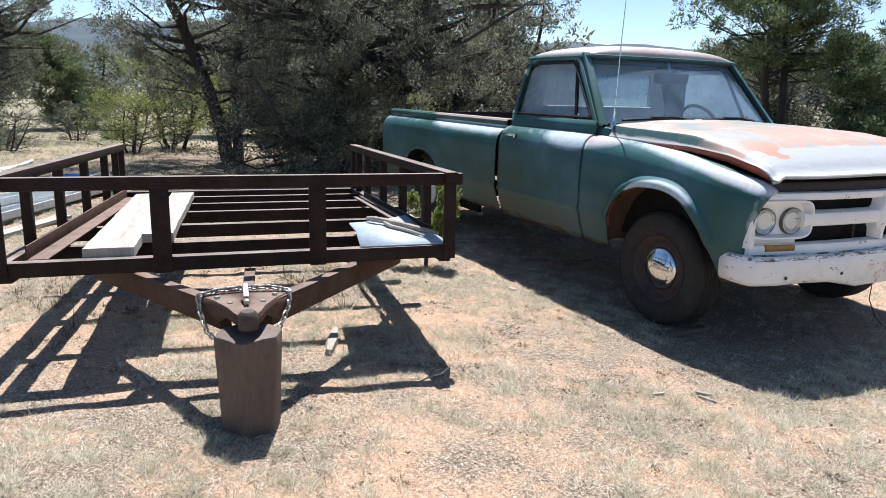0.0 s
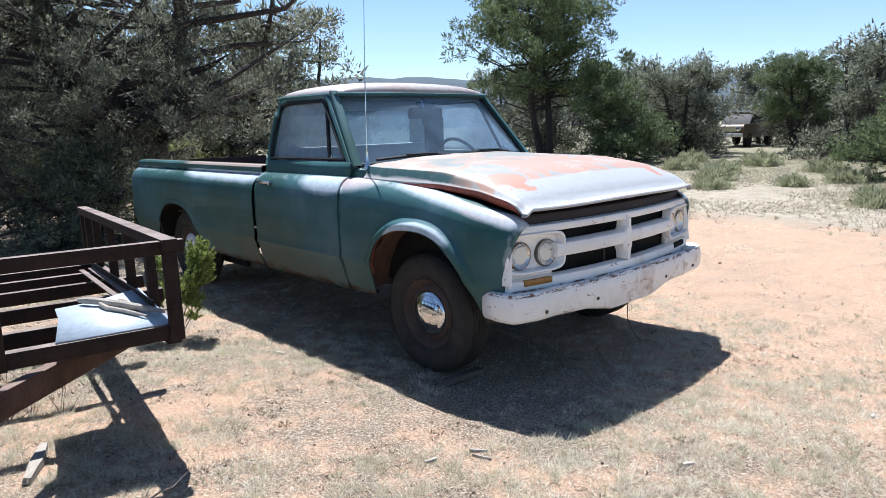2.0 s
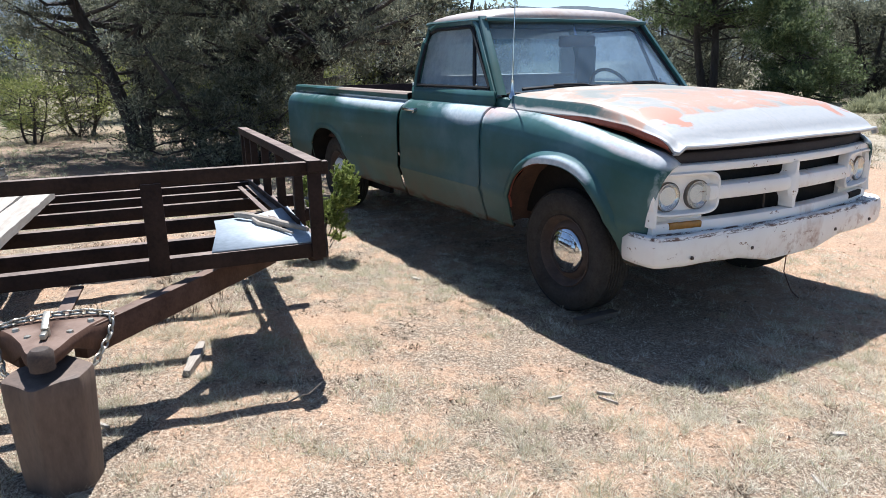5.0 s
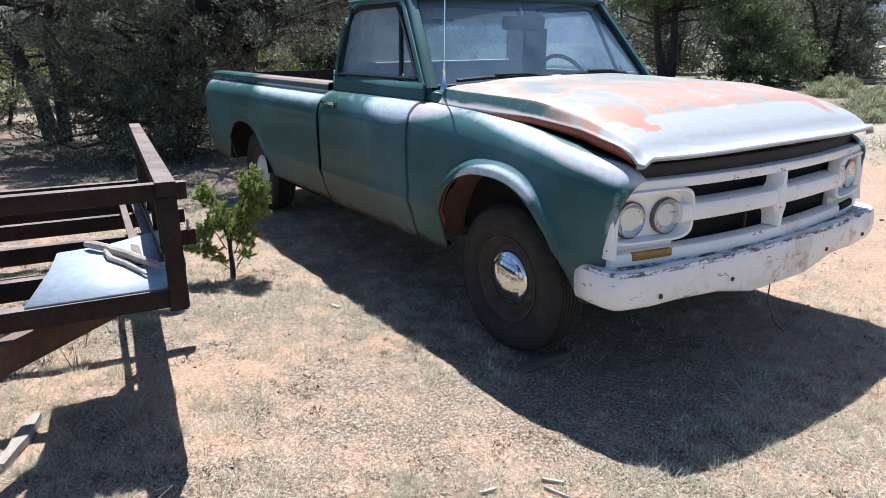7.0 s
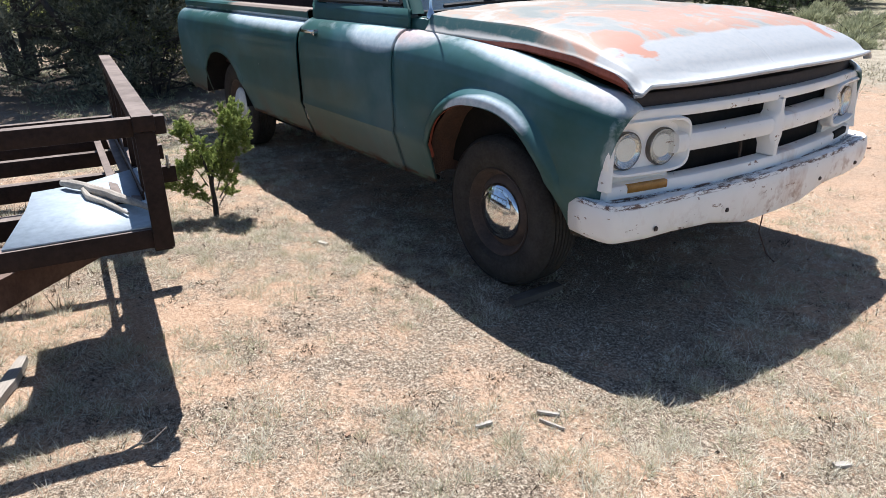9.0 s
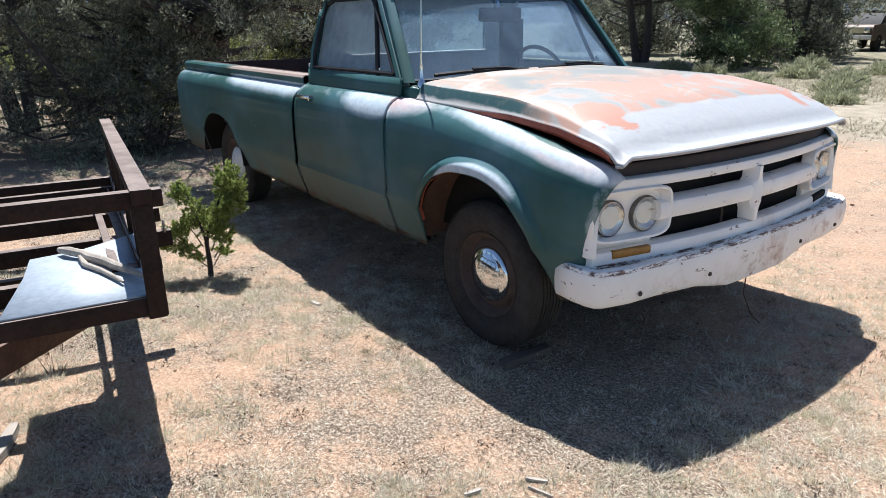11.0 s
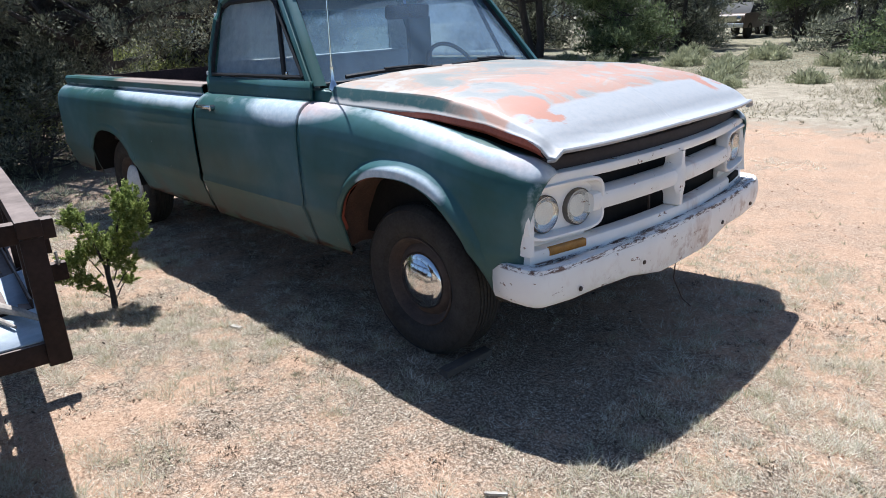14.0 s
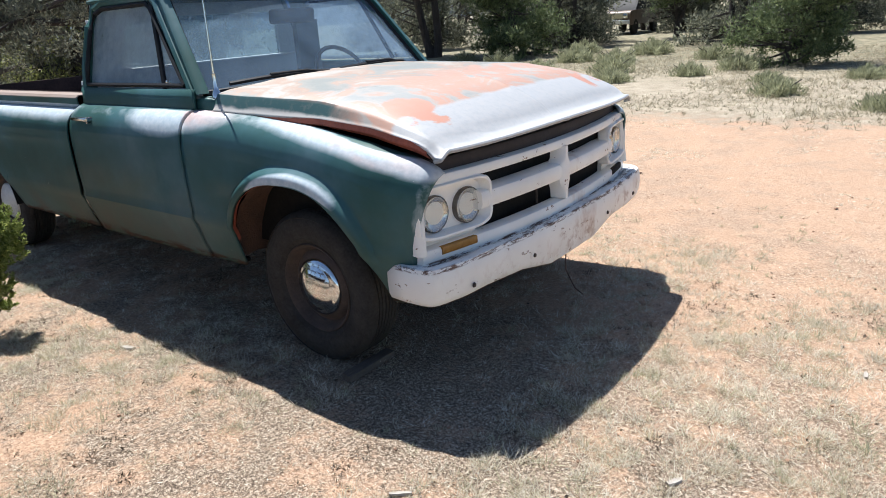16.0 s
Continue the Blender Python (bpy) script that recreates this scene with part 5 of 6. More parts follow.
at(tree("juniper", "low young juniper with branches down to the ground", 77, 2.3, 1.25, 0.15, LEAF, 42000, 0.046, 3, 70, 0.35, 0.05, 0, tuft=0.15, rise=(-0.35, 0.5)), -7.1, -1.25, 1.0, 0)
juniper_c = at(tree("juniper", "low dense dark green juniper at the clearing's edge", 61, 4.9, 1.9, 0.2, LEAF, 16000, 0.135, 3, 80, 0.22, 0.11, 0, tuft=0.27, rise=(-0.35, 0.55)), -12.4, 22.6, 0.85, 0)
pine_a = at(tree("pine", "open-crowned pine with two tall dark trunks", 31, 8.2, 2.7, 2.6, PINE, 62000, 0.12, 2, 110, 0.16, 0.15, 1.1, tuft=0.24), -14.4, 17.6, 1.0, 0)
pine_b = at(tree("pine", "young bushy light-green pine", 45, 4.5, 1.6, 0.2, PINE, 30000, 0.11, 1, 110, 0.05, 0.09, 0, tuft=0.20, rise=(-0.3, 0.5)), -10.2, 17.0, 0.95, 0)


def sapling():
    """A knee-high juniper: a thin stem that forks into a few upright sprays of scale leaves, with gaps between them."""
    g = np.random.default_rng(52)
    t = thing("juniper_sapling", "small bright green juniper sapling beside the trailer", "sapling")
    # centre, half width, half height, number of plumes
    sprays = [(0.16, 0.02, 0.58, 0.085, 0.13, 130), (0.12, -0.04, 0.46, 0.085, 0.08, 80), (0.21, 0.05, 0.48, 0.05, 0.09, 44), (-0.10, 0.03, 0.55, 0.055, 0.06, 52), (-0.05, -0.02, 0.48, 0.04, 0.035, 18),
              (-0.18, -0.02, 0.29, 0.085, 0.075, 84), (-0.10, 0.05, 0.36, 0.065, 0.055, 48), (0.02, 0.05, 0.36, 0.09, 0.075, 90), (0.08, -0.04, 0.31, 0.07, 0.055, 48), (-0.11, -0.06, 0.22, 0.05, 0.035, 24), (0.09, 0.06, 0.16, 0.04, 0.035, 16), (-0.05, -0.04, 0.15, 0.035, 0.035, 12), (0.12, 0.02, 0.24, 0.035, 0.035, 14)]
    stem, twig = bmesh.new(), bmesh.new()
    tube(stem, [(0, 0, -0.02), (0.005, 0.005, 0.12), (0.0, 0, 0.25), (0.04, 0, 0.38), (0.10, 0.01, 0.50), (0.16, 0.02, 0.62)], [0.019, 0.016, 0.013, 0.009, 0.006, 0.003], 7)
    tube(stem, [(0.0, 0, 0.25), (-0.03, 0.01, 0.40), (-0.08, 0.03, 0.56)], [0.009, 0.006, 0.003], 6)
    vs = []
    for x, y, z, w, h, count in sprays:
        tube(twig, [(0.005 + 0.25 * x, 0, max(0.08, z * 0.62)), (x * 0.65, y * 0.65, z * 0.86), (x, y, z)], [0.004, 0.003, 0.0015], 5, False)
        for k in range(count):
            c = unit(g.normal(size=(1, 3)))[0] * g.random() ** 0.45 * np.array([w, w, h]) + np.array([x, y, z])
            axis = unit((c - np.array([x * 0.5, y * 0.5, z - h * 1.3]))[None] * 6 + g.normal(size=(1, 3)) * 0.45 + np.array([[0, 0, 0.35]]))[0]
            m, size = 34, g.uniform(0.030, 0.058)
            f = np.linspace(0, 1, m)
            out = unit(g.normal(size=(m, 3)))
            pos = c + axis * (f * size)[:, None] + out * (0.0045 * (1.15 - f))[:, None]
            up = unit(out * 0.8 + axis * 0.8)
            ln = g.uniform(0.011, 0.020, m)
            vs.append(blades(pos, unit(g.normal(size=(m, 3))), up, ln, ln * 0.6))
    part("trunk", stem, BARK, t)
    tagged(part("limb", twig, BARK, t), kind="stuff")
    ob = new("crown", leaf_mesh("crown", np.concatenate(vs), LEAF2, 3))
    ob.parent = t
    tagged(ob, kind="stuff")
    return t


at(sapling(), -1.70, -1.69, 1.0, 75)
juniper_d = at(tree("juniper", "dark juniper far off in rough pasture", 88, 4.6, 2.2, 0.3, LEAF, 7500, 0.21, 2, 56, 0.25, 0.11, 0, tuft=0.32, rise=(-0.35, 0.55)), -36, 12, 1.0, 0)
for x, y, s, t in ((-8.3, 25.4, 0.55, 100),):
    again(pine_a, x, y, s, t)
for x, y, s, t in ((-1.5, 13.7, 0.75, 160), (-19.0, -4.75, 0.72, 90), (1.6, 19.0, 0.8, 50)):
    again(pine_b, x, y, s, t)
for x, y, s, t in ((-10.6, 21.2, 0.9, 30), (-12.0, 24.2, 0.97, 140), (-4.6, 20.8, 0.95, 120), (-4.2, 24.4, 0.97, 60), (-15.5, 26, 1.05, 300), (-18, 22, 1.0, 15), (-1.0, 31, 0.95, 250), (3.5, 27, 0.9, 80), (-7.0, 29.5, 0.95, 75), (-10.6, 32, 1.0, 15), (-5.2, 30, 0.95, 215), (-18, 29, 1.0, 330), (-2.6, 25.8, 0.97, 5),
                   (-17, -1.0, 0.8, 100), (-17, 1.0, 1.2, 300), (-20, 5, 1.3, 20), (-14.5, 2.2, 0.95, 40), (-23, 12, 1.3, 12), (-23, 24, 1.1, 200), (-12.5, 3.6, 1.2, 200), (-26, -8.2, 1.0, 150)):
    again(juniper_c, x, y, s, t)
for x, y, s, t in ((-27, 1.6, 1.2, 100), (-30, 6, 1.3, 50), (-9.0, 33, 1.09, 140), (7, 33, 1.01, 190), (-14, 36, 1.09, 10), (-34, -2, 0.8, 70), (-40, -5, 0.9, 20), (-42, 2, 0.9, 170), (-26, 30, 0.94, 90), (-21, 36, 1.09, 33), (-30, 40, 1.17, 66), (-4, 42, 1.17, 99), (2, 46, 1.25, 120), (10, 44, 1.25, 150), (-48, 16, 1.0, 10), (-50, 24, 1.0, 60), (-44, 30, 0.78, 200), (-56, -9, 1.0, 220), (-60, 4, 1.1, 250), (16, 40, 1.25, 280), (-38, 22, 0.9, 310)):
    again(juniper_d, x, y, s, t)


# ---- hills on the horizon ----
rows = []
for i in range(241):
    a = radians(60 + 240 * i / 240)
    row = []
    for r, k in ((420, 0.0), (520, 0.35), (640, 0.75), (760, 1.0), (900, 0.6)):
        h = 38 + 22 * smooth01((a - 2.0) / 0.4) + 13 * noise.noise((3.1 * math.cos(a), 3.1 * math.sin(a), 0.5)) + 5 * noise.noise((14 * math.cos(a), 14 * math.sin(a), 1.5 + r * 0.01)) + 2.2 * noise.noise((90 * math.cos(a), 90 * math.sin(a), r * 0.02))
        row.append((r * math.cos(a), r * math.sin(a), h * k - 3))
    rows.append(row)
tagged(put("hill", mesh_of(rows), HILL), "long low wooded hill, blue with distance", "hill", kind="structure")


# ---- grass, litter, stones ----
OLDBITS = mat_leaf("dead_plant", (0.05, 0.036, 0.024), (0.12, 0.088, 0.06), (0.24, 0.19, 0.13), 0.15)


def blade_field(name, label, seed, n, region, mat, length, width, flat, cover, per=12, spread=0.028):
    """Grass blades as single triangles, in tufts that gather where cover says: upright at the heart of a tuft, leaning out at its rim."""
    g = np.random.default_rng(seed)
    x0, x1, y0, y1 = region
    pos = []
    while len(pos) < n:
        x, y = g.uniform(x0, x1), g.uniform(y0, y1)
        if g.random() < cover(x, y):
            pos.append((x, y, ground_z(x, y)))
    c = np.repeat(np.array(pos), per, axis=0)
    m = len(c)
    tuft = np.repeat(0.5 + 1.1 * g.random(len(pos)) ** 2, per)
    ang = g.uniform(0, 2 * np.pi, m)
    far = g.random(m) ** 0.7
    base = c + np.stack([np.cos(ang) * far * spread * tuft, np.sin(ang) * far * spread * tuft, np.full(m, -0.004)], 1)
    tilt = flat[0] + (flat[1] - flat[0]) * np.clip(far + g.normal(0, 0.25, m), 0, 1)
    a2 = ang + g.normal(0, 0.7, m)
    d = np.stack([np.cos(a2) * np.sin(tilt), np.sin(a2) * np.sin(tilt), np.cos(tilt)], 1)
    ln = g.uniform(*length, m) * tuft
    side = unit(np.cross(d, np.array([0, 0, 1.0]) + g.normal(0, 0.45, (m, 3))))
    w = g.uniform(*width, m)[:, None]
    v = np.empty((m, 3, 3))
    v[:, 0], v[:, 1] = base - side * w / 2, base + side * w / 2
    v[:, 2] = base + d * ln[:, None]
    ob = new(name, leaf_mesh(name, v.reshape(-1, 3), mat, 3))
    return tagged(ob, label, "grass", kind="stuff")


DULLGRASS = mat_leaf("greenish_grass", (0.30, 0.30, 0.19), (0.50, 0.49, 0.32), (0.70, 0.68, 0.48), 0.45)


MEADOW = mat_leaf("meadow_grass", (0.24, 0.21, 0.14), (0.47, 0.42, 0.31), (0.70, 0.64, 0.50), 0.4)


def turf(x, y):
    a = noise.noise((x * 0.9, y * 0.9, 4.0)) + 0.6 * noise.noise((x * 3.1, y * 3.1, 7.0))
    k = smooth01((a + 0.45) / 0.6) * smooth01((noise.noise((x * 9.0, y * 9.0, 2.0)) + 0.5 * noise.noise((x * 21.0, y * 21.0, 3.0)) + 0.12) / 0.3)
    bare = smooth01((y - 0.9 + 0.5 * a) / 1.0) * smooth01((5.6 - y + a) / 0.8)
    bare = max(bare, 0.75 * smooth01((x - 1.9 + 0.4 * a) / 0.8) * smooth01((y + 1.2) / 0.8))
    k *= 1 - 0.9 * smooth01((1.15 - abs(y)) / 0.4) * smooth01((0.9 - x) / 0.4)
    return k * (1 - 0.88 * bare) * (0.35 if y < -2.0 and a < -0.15 else 1.0) + 0.02


blade_field("grass", "short dry straw-coloured grass in tufts", 3, 34000, (-4.8, 3.2, -5.2, 1.6), STRAW, (0.018, 0.047), (0.0016, 0.0034), (0.35, 1.38), turf, 18, 0.028)
blade_field("grass", "thin low mat of dry grass between the tufts", 13, 9000, (-4.8, 3.2, -5.2, 1.6), STRAW, (0.010, 0.026), (0.0018, 0.0036), (0.5, 1.45), turf, 9, 0.05)
blade_field("grass", "sparse dry grass round the bare drive", 4, 7000, (-6.0, 7.0, 0.5, 6.0), STRAW, (0.010, 0.030), (0.003, 0.006), (0.6, 1.45), lambda x, y: 0.25 * turf(x, y) + 0.75 * smooth01(noise.noise((x * 1.6, y * 1.6, 6.0)) * 2.5 - 0.35), 9)
blade_field("grass", "taller pale meadow grass beyond the drive", 5, 24000, (-12.0, 8.0, 5.6, 19.0), MEADOW, (0.03, 0.10), (0.006, 0.012), (0.3, 1.35), lambda x, y: smooth01(noise.noise((x * 0.5, y * 0.5, 9.0)) + 0.6) * smooth01((y - 5.4) / 1.6), 9)
blade_field("grass", "rough dry grass under the junipers", 6, 5000, (-16.0, -3.5, -9.0, 2.5), DULLGRASS, (0.03, 0.09), (0.006, 0.012), (0.2, 1.2), lambda x, y: smooth01(noise.noise((x * 0.6, y * 0.6, 3.0)) + 0.5))
blade_field("grass", "scattered taller grey-green grass tufts", 9, 4000, (-5.5, 3.4, -5.6, 2.5), DULLGRASS, (0.024, 0.056), (0.0016, 0.0030), (0.1, 1.2), turf, 22, 0.024)
blade_field("weeds", "low dark clumps of dead grass", 17, 4600, (-5.0, 3.4, -5.4, 1.2), OLDBITS, (0.010, 0.022), (0.003, 0.006), (0.5, 1.4), lambda x, y: smooth01(noise.noise((x * 2.3, y * 2.3, 8.0)) * 2.0 + 0.1), 26, 0.022)
blade_field("weeds", "brown dead weeds under the trailer", 15, 240, (-2.8, -0.7, -4.5, -2.4), OLDBITS, (0.04, 0.11), (0.003, 0.006), (0.1, 1.3), lambda x, y: smooth01(noise.noise((x * 1.7, y * 1.7, 5.0)) * 1.5 + 0.55), 14)
# bits of straw lying flat
g = np.random.default_rng(8)
m = 20000
pos = np.stack([g.uniform(-4.5, 3.2, m), g.uniform(-5.4, 1.4, m), np.zeros(m)], 1)
pos[:, 2] = [ground_z(x, y) + 0.004 for x, y, _ in pos]
a = g.uniform(0, 2 * np.pi, m)
up = np.stack([np.cos(a), np.sin(a), g.normal(0, 0.12, m)], 1)
ln = g.uniform(0.012, 0.038, m)
ob = new("straw_litter", leaf_mesh("straw_litter", cards(pos, unit(np.array([0, 0, 1.0]) + g.normal(0, 0.3, (m, 3))), up, ln, g.uniform(0.0015, 0.0036, m)), STRAW))
tagged(ob, "bits of pale straw lying on the soil", "litter", kind="stuff")
# dark bits of dead plant
m = 3000
pos = np.stack([g.uniform(-4.5, 3.2, m), g.uniform(-5.4, 1.4, m), np.zeros(m)], 1)
pos[:, 2] = [ground_z(x, y) + 0.006 for x, y, _ in pos]
a = g.uniform(0, 2 * np.pi, m)
up = np.stack([np.cos(a), np.sin(a), g.normal(0.2, 0.3, m)], 1)
ln = g.uniform(0.006, 0.02, m)
ob = new("plant_litter", leaf_mesh("plant_litter", cards(pos, unit(g.normal(0, 1, (m, 3))), up, ln, ln * g.uniform(0.2, 0.7, m)), OLDBITS))
tagged(ob, "small dark bits of dead plant on the soil", "litter", kind="stuff")
# small stones and clods
STONE = plain("orange_stone", (0.28, 0.15, 0.09), (0.46, 0.31, 0.21), 20, 0.9)
g = np.random.default_rng(5)
ico = bmesh.new()
bmesh.ops.create_icosphere(ico, subdivisions=1, radius=1.0)
shape = np.array([v.co[:] for v in ico.verts])
tri = np.array([[v.index for v in f.verts] for f in ico.faces])
ico.free()
n = 2600
x, y = g.uniform(-4.2, 3.6, n), g.uniform(-5.2, 3.5, n)
size = 0.0028 + 0.008 * g.random(n) ** 2.5
size[::60] *= 2.2
z = np.array([ground_z(a, b) for a, b in zip(x, y)]) + size * 0.25
turn = g.uniform(0, 2 * np.pi, n)
v = shape[None] * g.uniform(0.7, 1.2, (n, len(shape), 1)) * np.stack([size, size * g.uniform(0.6, 1, n), size * 0.65], 1)[:, None]
v = np.stack([v[..., 0] * np.cos(turn)[:, None] - v[..., 1] * np.sin(turn)[:, None] + x[:, None], v[..., 0] * np.sin(turn)[:, None] + v[..., 1] * np.cos(turn)[:, None] + y[:, None], v[..., 2] + z[:, None]], -1)
me = bpy.data.meshes.new("stones")
me.from_pydata(v.reshape(-1, 3).tolist(), [], (tri[None] + np.arange(n)[:, None, None] * len(shape)).reshape(-1, 3).tolist())
me.materials.append(STONE)
tagged(new("stones", me), "small orange stones and clods", "stones", kind="stuff")


# ---- wood lying about ----
def chip(l, w, h, seed):
    r = random.Random(seed)
    bm = bmesh.new()
    rows = []
    for i in range(7):
        x = -l / 2 + l * i / 6
        k = 0.55 + 0.45 * math.sin(math.pi * (i + 0.6) / 7.2)
        a = w / 2 * k * r.uniform(0.85, 1.1)
        rows.append([(x, -a, 0), (x, -a * 0.8, h), (x, a * 0.7, h * r.uniform(0.7, 1)), (x, a, 0)])
    vs = grid(bm, rows, close_v=True)
    bm.faces.new(vs[0][::-1])
    bm.faces.new(vs[-1])
    return bm


def lay(name, bm, mat, label, category, x, y, turn, dz=0.0, tip=0.0, group=""):
    return loose(name, bm, mat, label, category, pose(x, y, ground_z(x, y) + dz, tip, 0, turn), group)


# wood colour darkened for the truck's shade it lies in
SHADEWOOD = plain("shade_dark_wood", (0.07, 0.055, 0.045), (0.13, 0.105, 0.085), 6, 0.9, stretch=(0.3, 3, 3), bump=0.4)
lay("wood_block", rough_board(0.28, 0.055, 0.03, 7), SHADEWOOD, "weathered length of wood, coloured dark for shade, lying by the front wheel", "wood block", 0.24, -0.84, 90, 0.02)
lay("wood_piece", chip(0.34, 0.06, 0.028, 8), STICKM, "grey split board end lying in the grass", "board", -0.24, -2.88, 158, 0.01, 8)
for x, y, l, w, t, sd in ((0.93, -1.40, 0.075, 0.02, 40, 1), (0.98, -1.43, 0.09, 0.012, 20, 2), (0.86, -1.62, 0.06, 0.022, 80, 3), (1.78, -1.22, 0.10, 0.018, -30, 4), (1.85, -1.31, 0.06, 0.03, 10, 5), (1.62, -0.85, 0.05, 0.03, 60, 6), (-0.95, -1.34, 0.08, 0.04, 15, 7), (2.0, 0.2, 0.05, 0.02, 100, 8), (0.2, -3.3, 0.08, 0.02, 30, 9)):
    lay("wood_chip", chip(l, w, 0.008, sd), BOARD, "small pale chip of wood lying in the grass", "wood chip", x, y, t, 0.002, 0, "wood chips")
bm = tube(bmesh.new(), [(0, 0, 0.0), (0.05, 0.02, 0.03), (0.11, 0.01, 0.06), (0.15, 0.04, 0.10)], [0.004, 0.004, 0.003, 0.002], 5)
tube(bm, [(0.05, 0.02, 0.03), (0.06, 0.06, 0.05), (0.10, 0.09, 0.055)], [0.003, 0.002, 0.0015], 5)
lay("twig", bm, STICKM, "pale forked twig stuck in the grass", "twig", 0.34, -2.62, 40)


# ---- gutters, boards and a blue tub beyond the trailer ----
def gutter(l, w=0.13, h=0.09):
    bm = bmesh.new()
    sec = [(-w / 2 - 0.012, h), (-w / 2, h), (-w / 2, 0.02), (-w / 2 + 0.03, 0.0), (w / 2 - 0.02, 0.0), (w / 2 + 0.02, h * 0.55), (w / 2 + 0.03, h), (w / 2 + 0.015, h + 0.008)]
    grid(bm, [[(x, y, z) for y, z in sec] for x in (-l / 2, -l / 4, 0, l / 4, l / 2)])
    return bm


for dx, dy, dz, t in ((0, 0, 0.0, 0), (0.16, 0.18, 0.0, 2), (0.05, 0.08, 0.09, -1.5), (-0.14, -0.16, 0.01, 1)):
    ob = lay("rain_gutter", gutter(3.2), GUTTER, "length of white metal rain gutter lying on the ground", "gutter", -4.9 + dx, -4.75 + dy, 152 + t, dz + 0.02, 0, "stacked rain gutters")
    thick(ob, 0.004, 0)
for k, (x, y, t) in enumerate(((-3.9, -5.0, 160), (-4.1, -5.2, 158), (-3.6, -4.75, 150))):
    lay("board", rough_board(1.6, 0.14, 0.03, 20 + k), BOARD, "pale grey board lying on the ground by the trailer", "board", x, y, t, 0.02, 0, "boards by the trailer")
for k, (x, y, t) in enumerate(((-9.0, -5.1, 165), (-9.1, -5.35, 170), (-8.7, -5.6, 160), (-9.4, -4.9, 168))):
    lay("white_pipe", tube(bmesh.new(), [(-1.4, 0, 0.03), (1.4, 0, 0.03)], 0.024, 10), GUTTER, "white pipe lying in the dry grass", "pipe", x + 0.9, y, t, 0.0, 0, "white pipes")
bm = bmesh.new()
rows = [[(w * u, 0.36 * v * w / 0.5, z) for u, v in rounded(1.0, 1.0, 24, 5)] for z, w in ((0, 0.44), (0.14, 0.5), (0.16, 0.53), (0.16, 0.47), (0.03, 0.42))]
vs = grid(bm, rows, close_v=True)
bm.faces.new(vs[-1])
lay("plastic_tub", bm, BLUE, "shallow blue plastic tub on the ground", "tub", -6.6, -4.35, 60)


# ---- shrubs ----
def shrub(name, label, seed, mat, n, size, height, leaf, category="shrub"):
    g = np.random.default_rng(seed)
    t = thing(name, label, category)
    out = g.normal(size=(n, 3))
    out[:, 2] = np.abs(out[:, 2]) * 1.2
    out = unit(out)
    lump = 0.75 + 0.25 * np.sin(out[:, 0] * 7 + seed) * np.cos(out[:, 1] * 6)
    pos = out * (g.random(n) ** 0.4 * lump)[:, None] * np.array([size, size, height])
    up = unit(out + g.normal(size=(n, 3)) * 0.35 + np.array([0, 0, 0.8]))
    ln = leaf * g.uniform(0.5, 1.5, n)
    ob = new("foliage", leaf_mesh("foliage", blades(pos, unit(g.normal(size=(n, 3))), up, ln, ln * g.uniform(0.2, 0.4, n)), mat, 3))
    ob.parent = t
    tagged(ob, kind="stuff")
    bm = bmesh.new()
    r = random.Random(seed)
    for k in range(9):
        a = r.uniform(0, 6.28)
        tube(bm, [(0, 0, -0.03), (math.cos(a) * size * 0.4, math.sin(a) * size * 0.4, height * 0.5), (math.cos(a) * size * 0.7, math.sin(a) * size * 0.7, height * 0.8)], [0.012, 0.008, 0.003], 4, False)
    tagged(part("stem", bm, BARK, t), kind="stuff")
    return t


sage = at(shrub("sagebrush", "rounded grey-green sagebrush in dry grass", 71, SAGE, 5600, 0.46, 0.32, 0.045), -0.44, 8.78)
for x, y, s, t in ((1.15, 7.5, 0.9, 20), (-2.2, 12.9, 1.3, 60), (-3.9, 10.3, 1.1, 100), (-2.8, 11.6, 1.0, 200), (-4.8, 12.2, 1.3, 10), (-5.6, 14.2, 1.4, 80), (-7.2, 15.0, 1.5, 130), (-3.6, 15.6, 1.3, 220), (-5.9, 17.2, 1.6, 40), (-8.4, 17.8, 1.5, 300), (0.4, 11.2, 0.9, 70), (2.4, 10.6, 1.1, 160), (-1.0, 10.4, 0.8, 5), (-6.6, 12.0, 1.2, 95), (-13.6, -6.1, 1.2, 50), (-15.5, -6.6, 1.5, 150), (-9.4, 14.4, 1.3, 250), (-11.4, 15.4, 1.2, 33), (-2.0, 17.5, 1.4, 66), (3.5, 13.0, 1.2, 91)):
    again(sage, x, y, s, t)
bm = bmesh.new()
g = np.random.default_rng(90)
n = 130
out = g.normal(size=(n, 3))
out[:, 2] = np.abs(out[:, 2]) + 0.25
out = unit(out)
YUCCA = mat_leaf("yucca_leaf", (0.10, 0.13, 0.05), (0.20, 0.23, 0.11), (0.32, 0.33, 0.18))
ob = new("yucca", leaf_mesh("yucca", cards(out * 0.06, unit(g.normal(size=(n, 3))), out, g.uniform(0.4, 0.62, n), g.uniform(0.025, 0.045, n)), YUCCA))
tagged(ob, "spiky pale green yucca", "yucca")
at(ob, -15.0, -3.85, 1.0)
bush = tree("dry_bush", "bare twiggy brown bush", 97, 1.0, 0.5, 0.15, LEAF, 6000, 0.03, 4, 44, 0.5, 0.012, 1.0, "shrub", 0.07)
at(bush, -14.4, -4.7, 0.95)
again(bush, -11.6, -5.7, 0.9, 70)
again(bush, -12.3, -2.9, 0.8, 10)
again(bush, -6.6, -0.9, 0.9, 130)
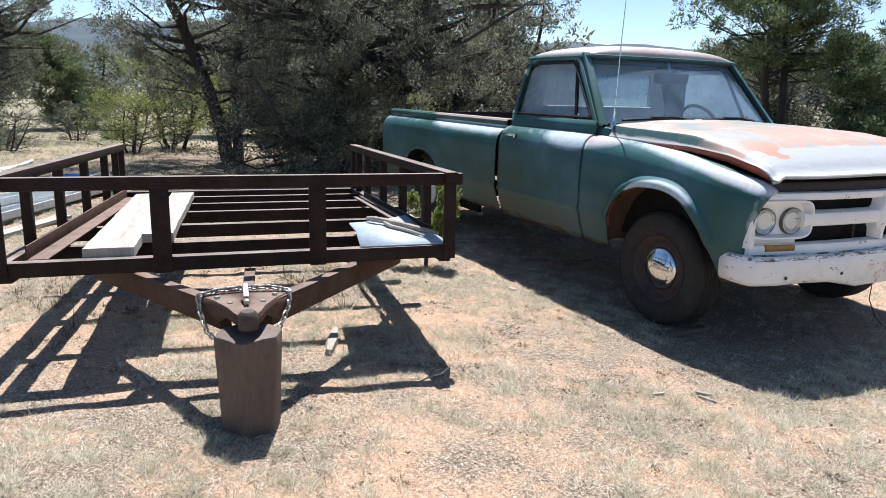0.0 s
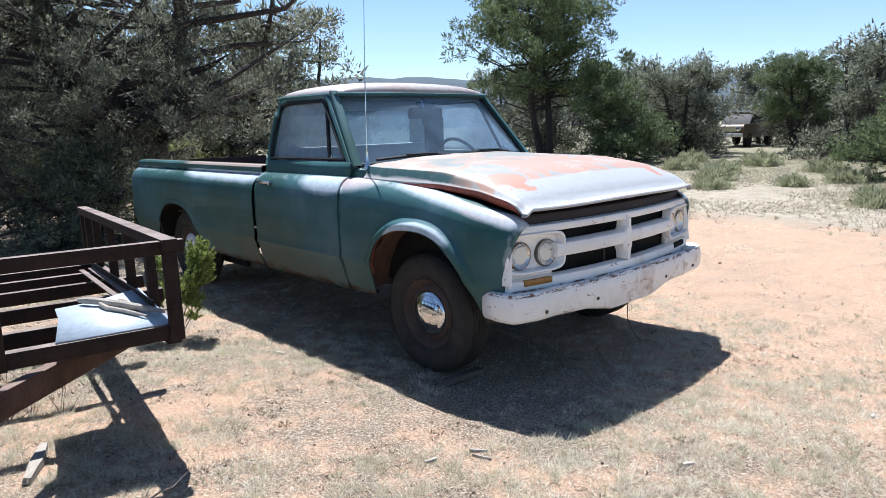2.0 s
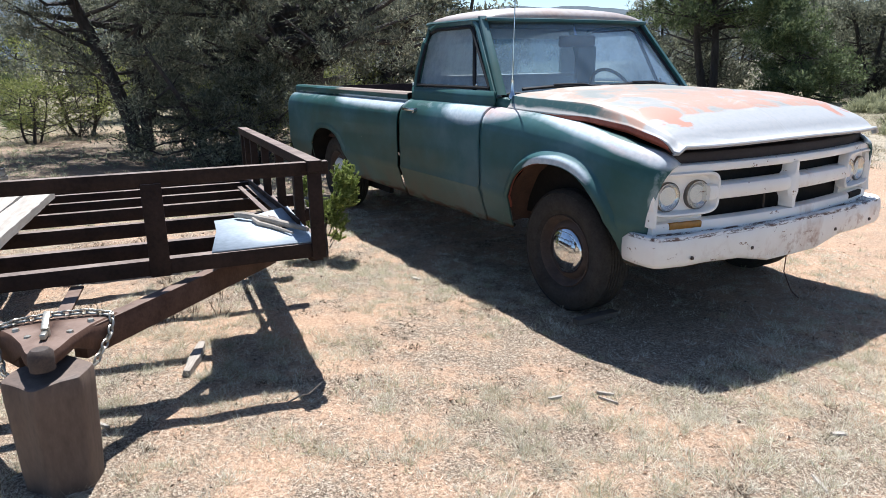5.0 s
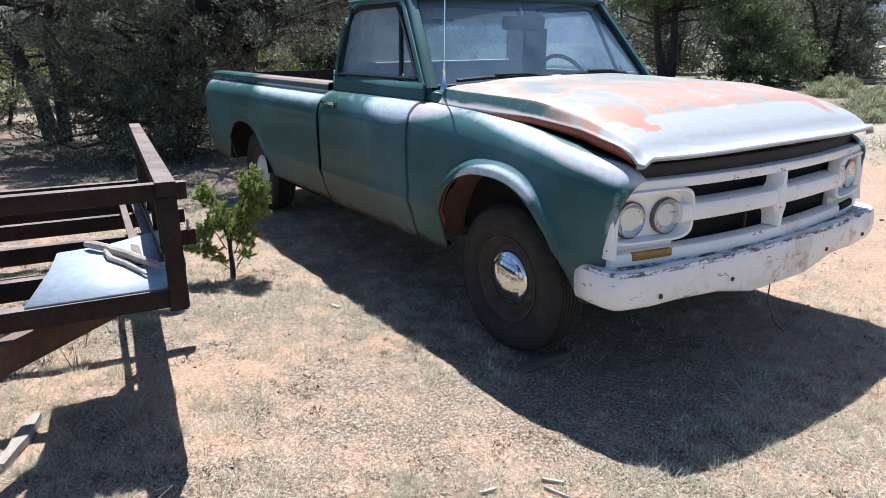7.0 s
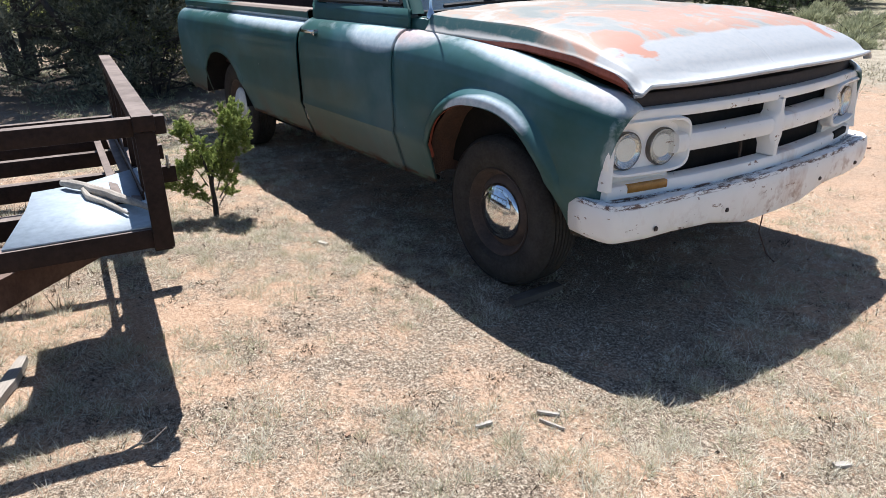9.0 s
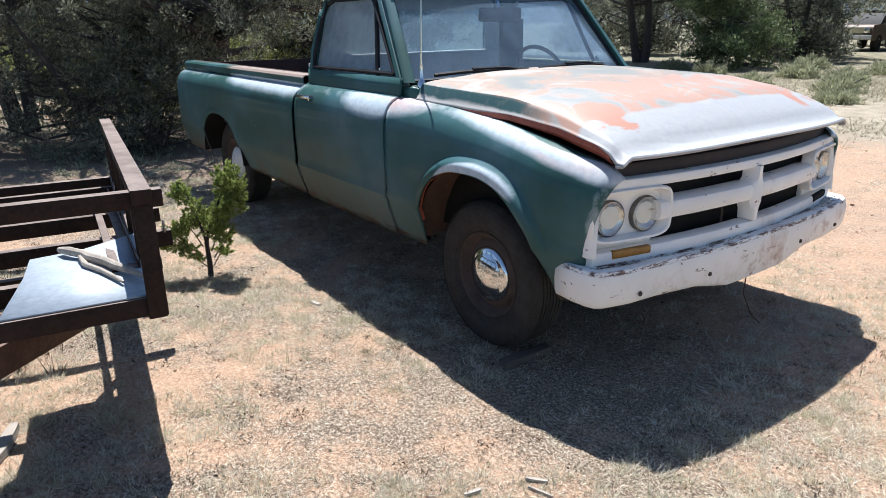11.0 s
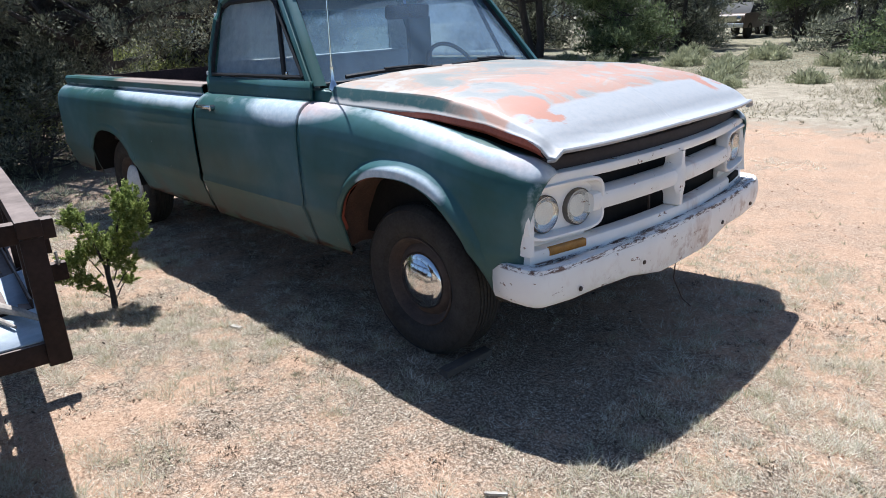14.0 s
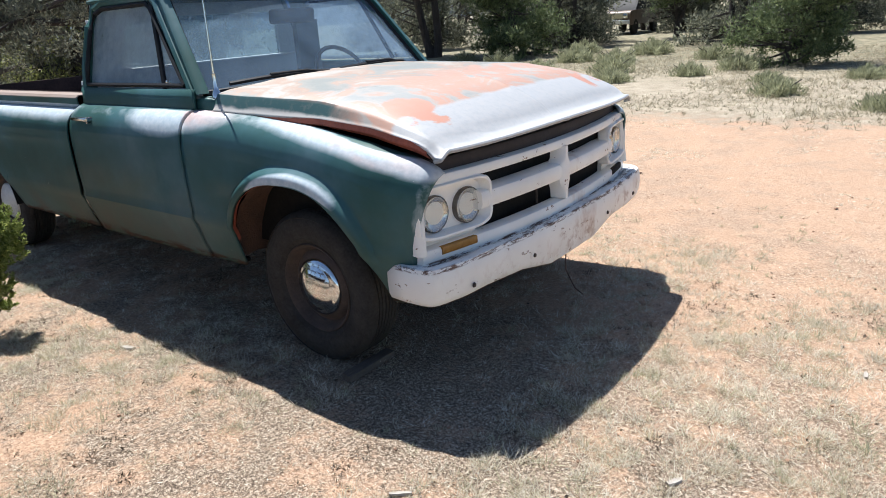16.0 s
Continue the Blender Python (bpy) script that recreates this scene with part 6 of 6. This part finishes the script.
LIGHTLEAF = mat_leaf("light_oak_leaf", (0.14, 0.165, 0.05), (0.28, 0.31, 0.10), (0.46, 0.47, 0.19))
oak = at(tree("scrub_oak", "yellow-green scrub oak with thin branches", 103, 2.1, 1.3, 0.4, LIGHTLEAF, 9000, 0.06, 4, 60, 0.5, 0.03, 1.0), -12.4, -2.75, 1.0)
again(oak, -12.2, 2.6, 0.9, 80)
again(oak, -10.9, 1.6, 0.7, 200)
again(oak, -7.2, -0.7, 0.5, 20)
again(oak, -9.0, -0.6, 0.6, 120)
again(oak, -11.3, -3.6, 0.6, 60)


# ---- vehicles and a shed far off among the trees ----
def wagon(label, x, y, turn, c1, c2, front, name="station_wagon"):
    """An old boxy wagon: x ahead."""
    body_mat = plain(name + "_paint", c1, c2, 4, 0.45)
    trim_mat = plain(name + "_front", tuple(v * 0.8 for v in front), front, 6, 0.4)
    t = thing(name, label, "car", pose(x, y, ground_z(x, y), 0, 0, turn))
    def slab(pts, w0, w1):
        b = bmesh.new()
        grid(b, [[(px, -w0 + (w0 - w1) * (pz > 1.05), pz) for px, pz in pts], [(px, w0 - (w0 - w1) * (pz > 1.05), pz) for px, pz in pts]], close_v=True)
        for s in (-1, 1):
            b.faces.new([b.verts.new((px, s * (w0 - (w0 - w1) * (pz > 1.05)), pz)) for px, pz in pts])
        bmesh.ops.remove_doubles(b, verts=b.verts[:], dist=1e-4)
        bmesh.ops.bevel(b, geom=b.edges[:], offset=0.03, segments=2, affect="EDGES")
        return b
    part("body", slab([(2.2, 0.5), (2.25, 0.9), (2.15, 1.08), (1.0, 1.12), (-2.3, 1.12), (-2.35, 0.5)], 0.92, 0.92), body_mat, t)
    cab = part("cabin", slab([(0.95, 1.10), (0.45, 1.66), (-2.1, 1.68), (-2.3, 1.10)], 0.88, 0.72), SEAL, t, "dark glazed cabin")
    part("roof", boxed(-2.12, 0.48, -0.74, 0.74, 1.66, 1.72, bevel=0.02), body_mat, t)
    g_ = part("front_grille", boxed(2.22, 2.28, -0.8, 0.8, 0.78, 1.02, bevel=0.01), trim_mat, t, "pale grille")
    for s in (-1, 1):
        part("headlight", lathe(bmesh.new(), [(0.10, 0.0), (0.10, 0.03), (0.06, 0.05), (0.0, 0.055)], pose(2.27, s * 0.68, 0.90, 0, 0, -90), 20), CHROME, t)
        for xx in (1.45, -1.45):
            w_ = part("wheel", lathe(bmesh.new(), [(0.0, -0.08), (0.2, -0.08), (0.22, -0.11), (0.34, -0.1), (0.36, -0.06), (0.36, 0.06), (0.34, 0.1), (0.0, 0.1)], None, 28), RUBBER, t)
            w_.matrix_local = pose(xx, s * 0.82, 0.36, 0, 0, 0 if s < 0 else 180)
    part("bumper", boxed(2.28, 2.42, -0.92, 0.92, 0.52, 0.70, bevel=0.02), GUTTER, t, "white bumper")
    return t


wagon("old brown wagon with a pale yellow front and white bumper", -13.2, 31.8, -86, (0.10, 0.065, 0.045), (0.17, 0.11, 0.07), (0.62, 0.55, 0.36))
wagon("dark dusty car parked among distant junipers", 1.2, 35.5, 200, (0.05, 0.05, 0.048), (0.10, 0.095, 0.09), (0.2, 0.2, 0.2), "sedan")
shed = thing("shed", "small white shed far off among the trees", "shed", pose(-58, -1.1, 0.6, 0, 0, 8))
part("wall", boxed(-1.2, 1.2, -0.6, 0.6, 0, 1.5, bevel=0.02), GUTTER, shed)
part("roof", boxed(-1.3, 1.3, -0.7, 0.7, 1.5, 1.58, bevel=0.02), BOARD, shed)
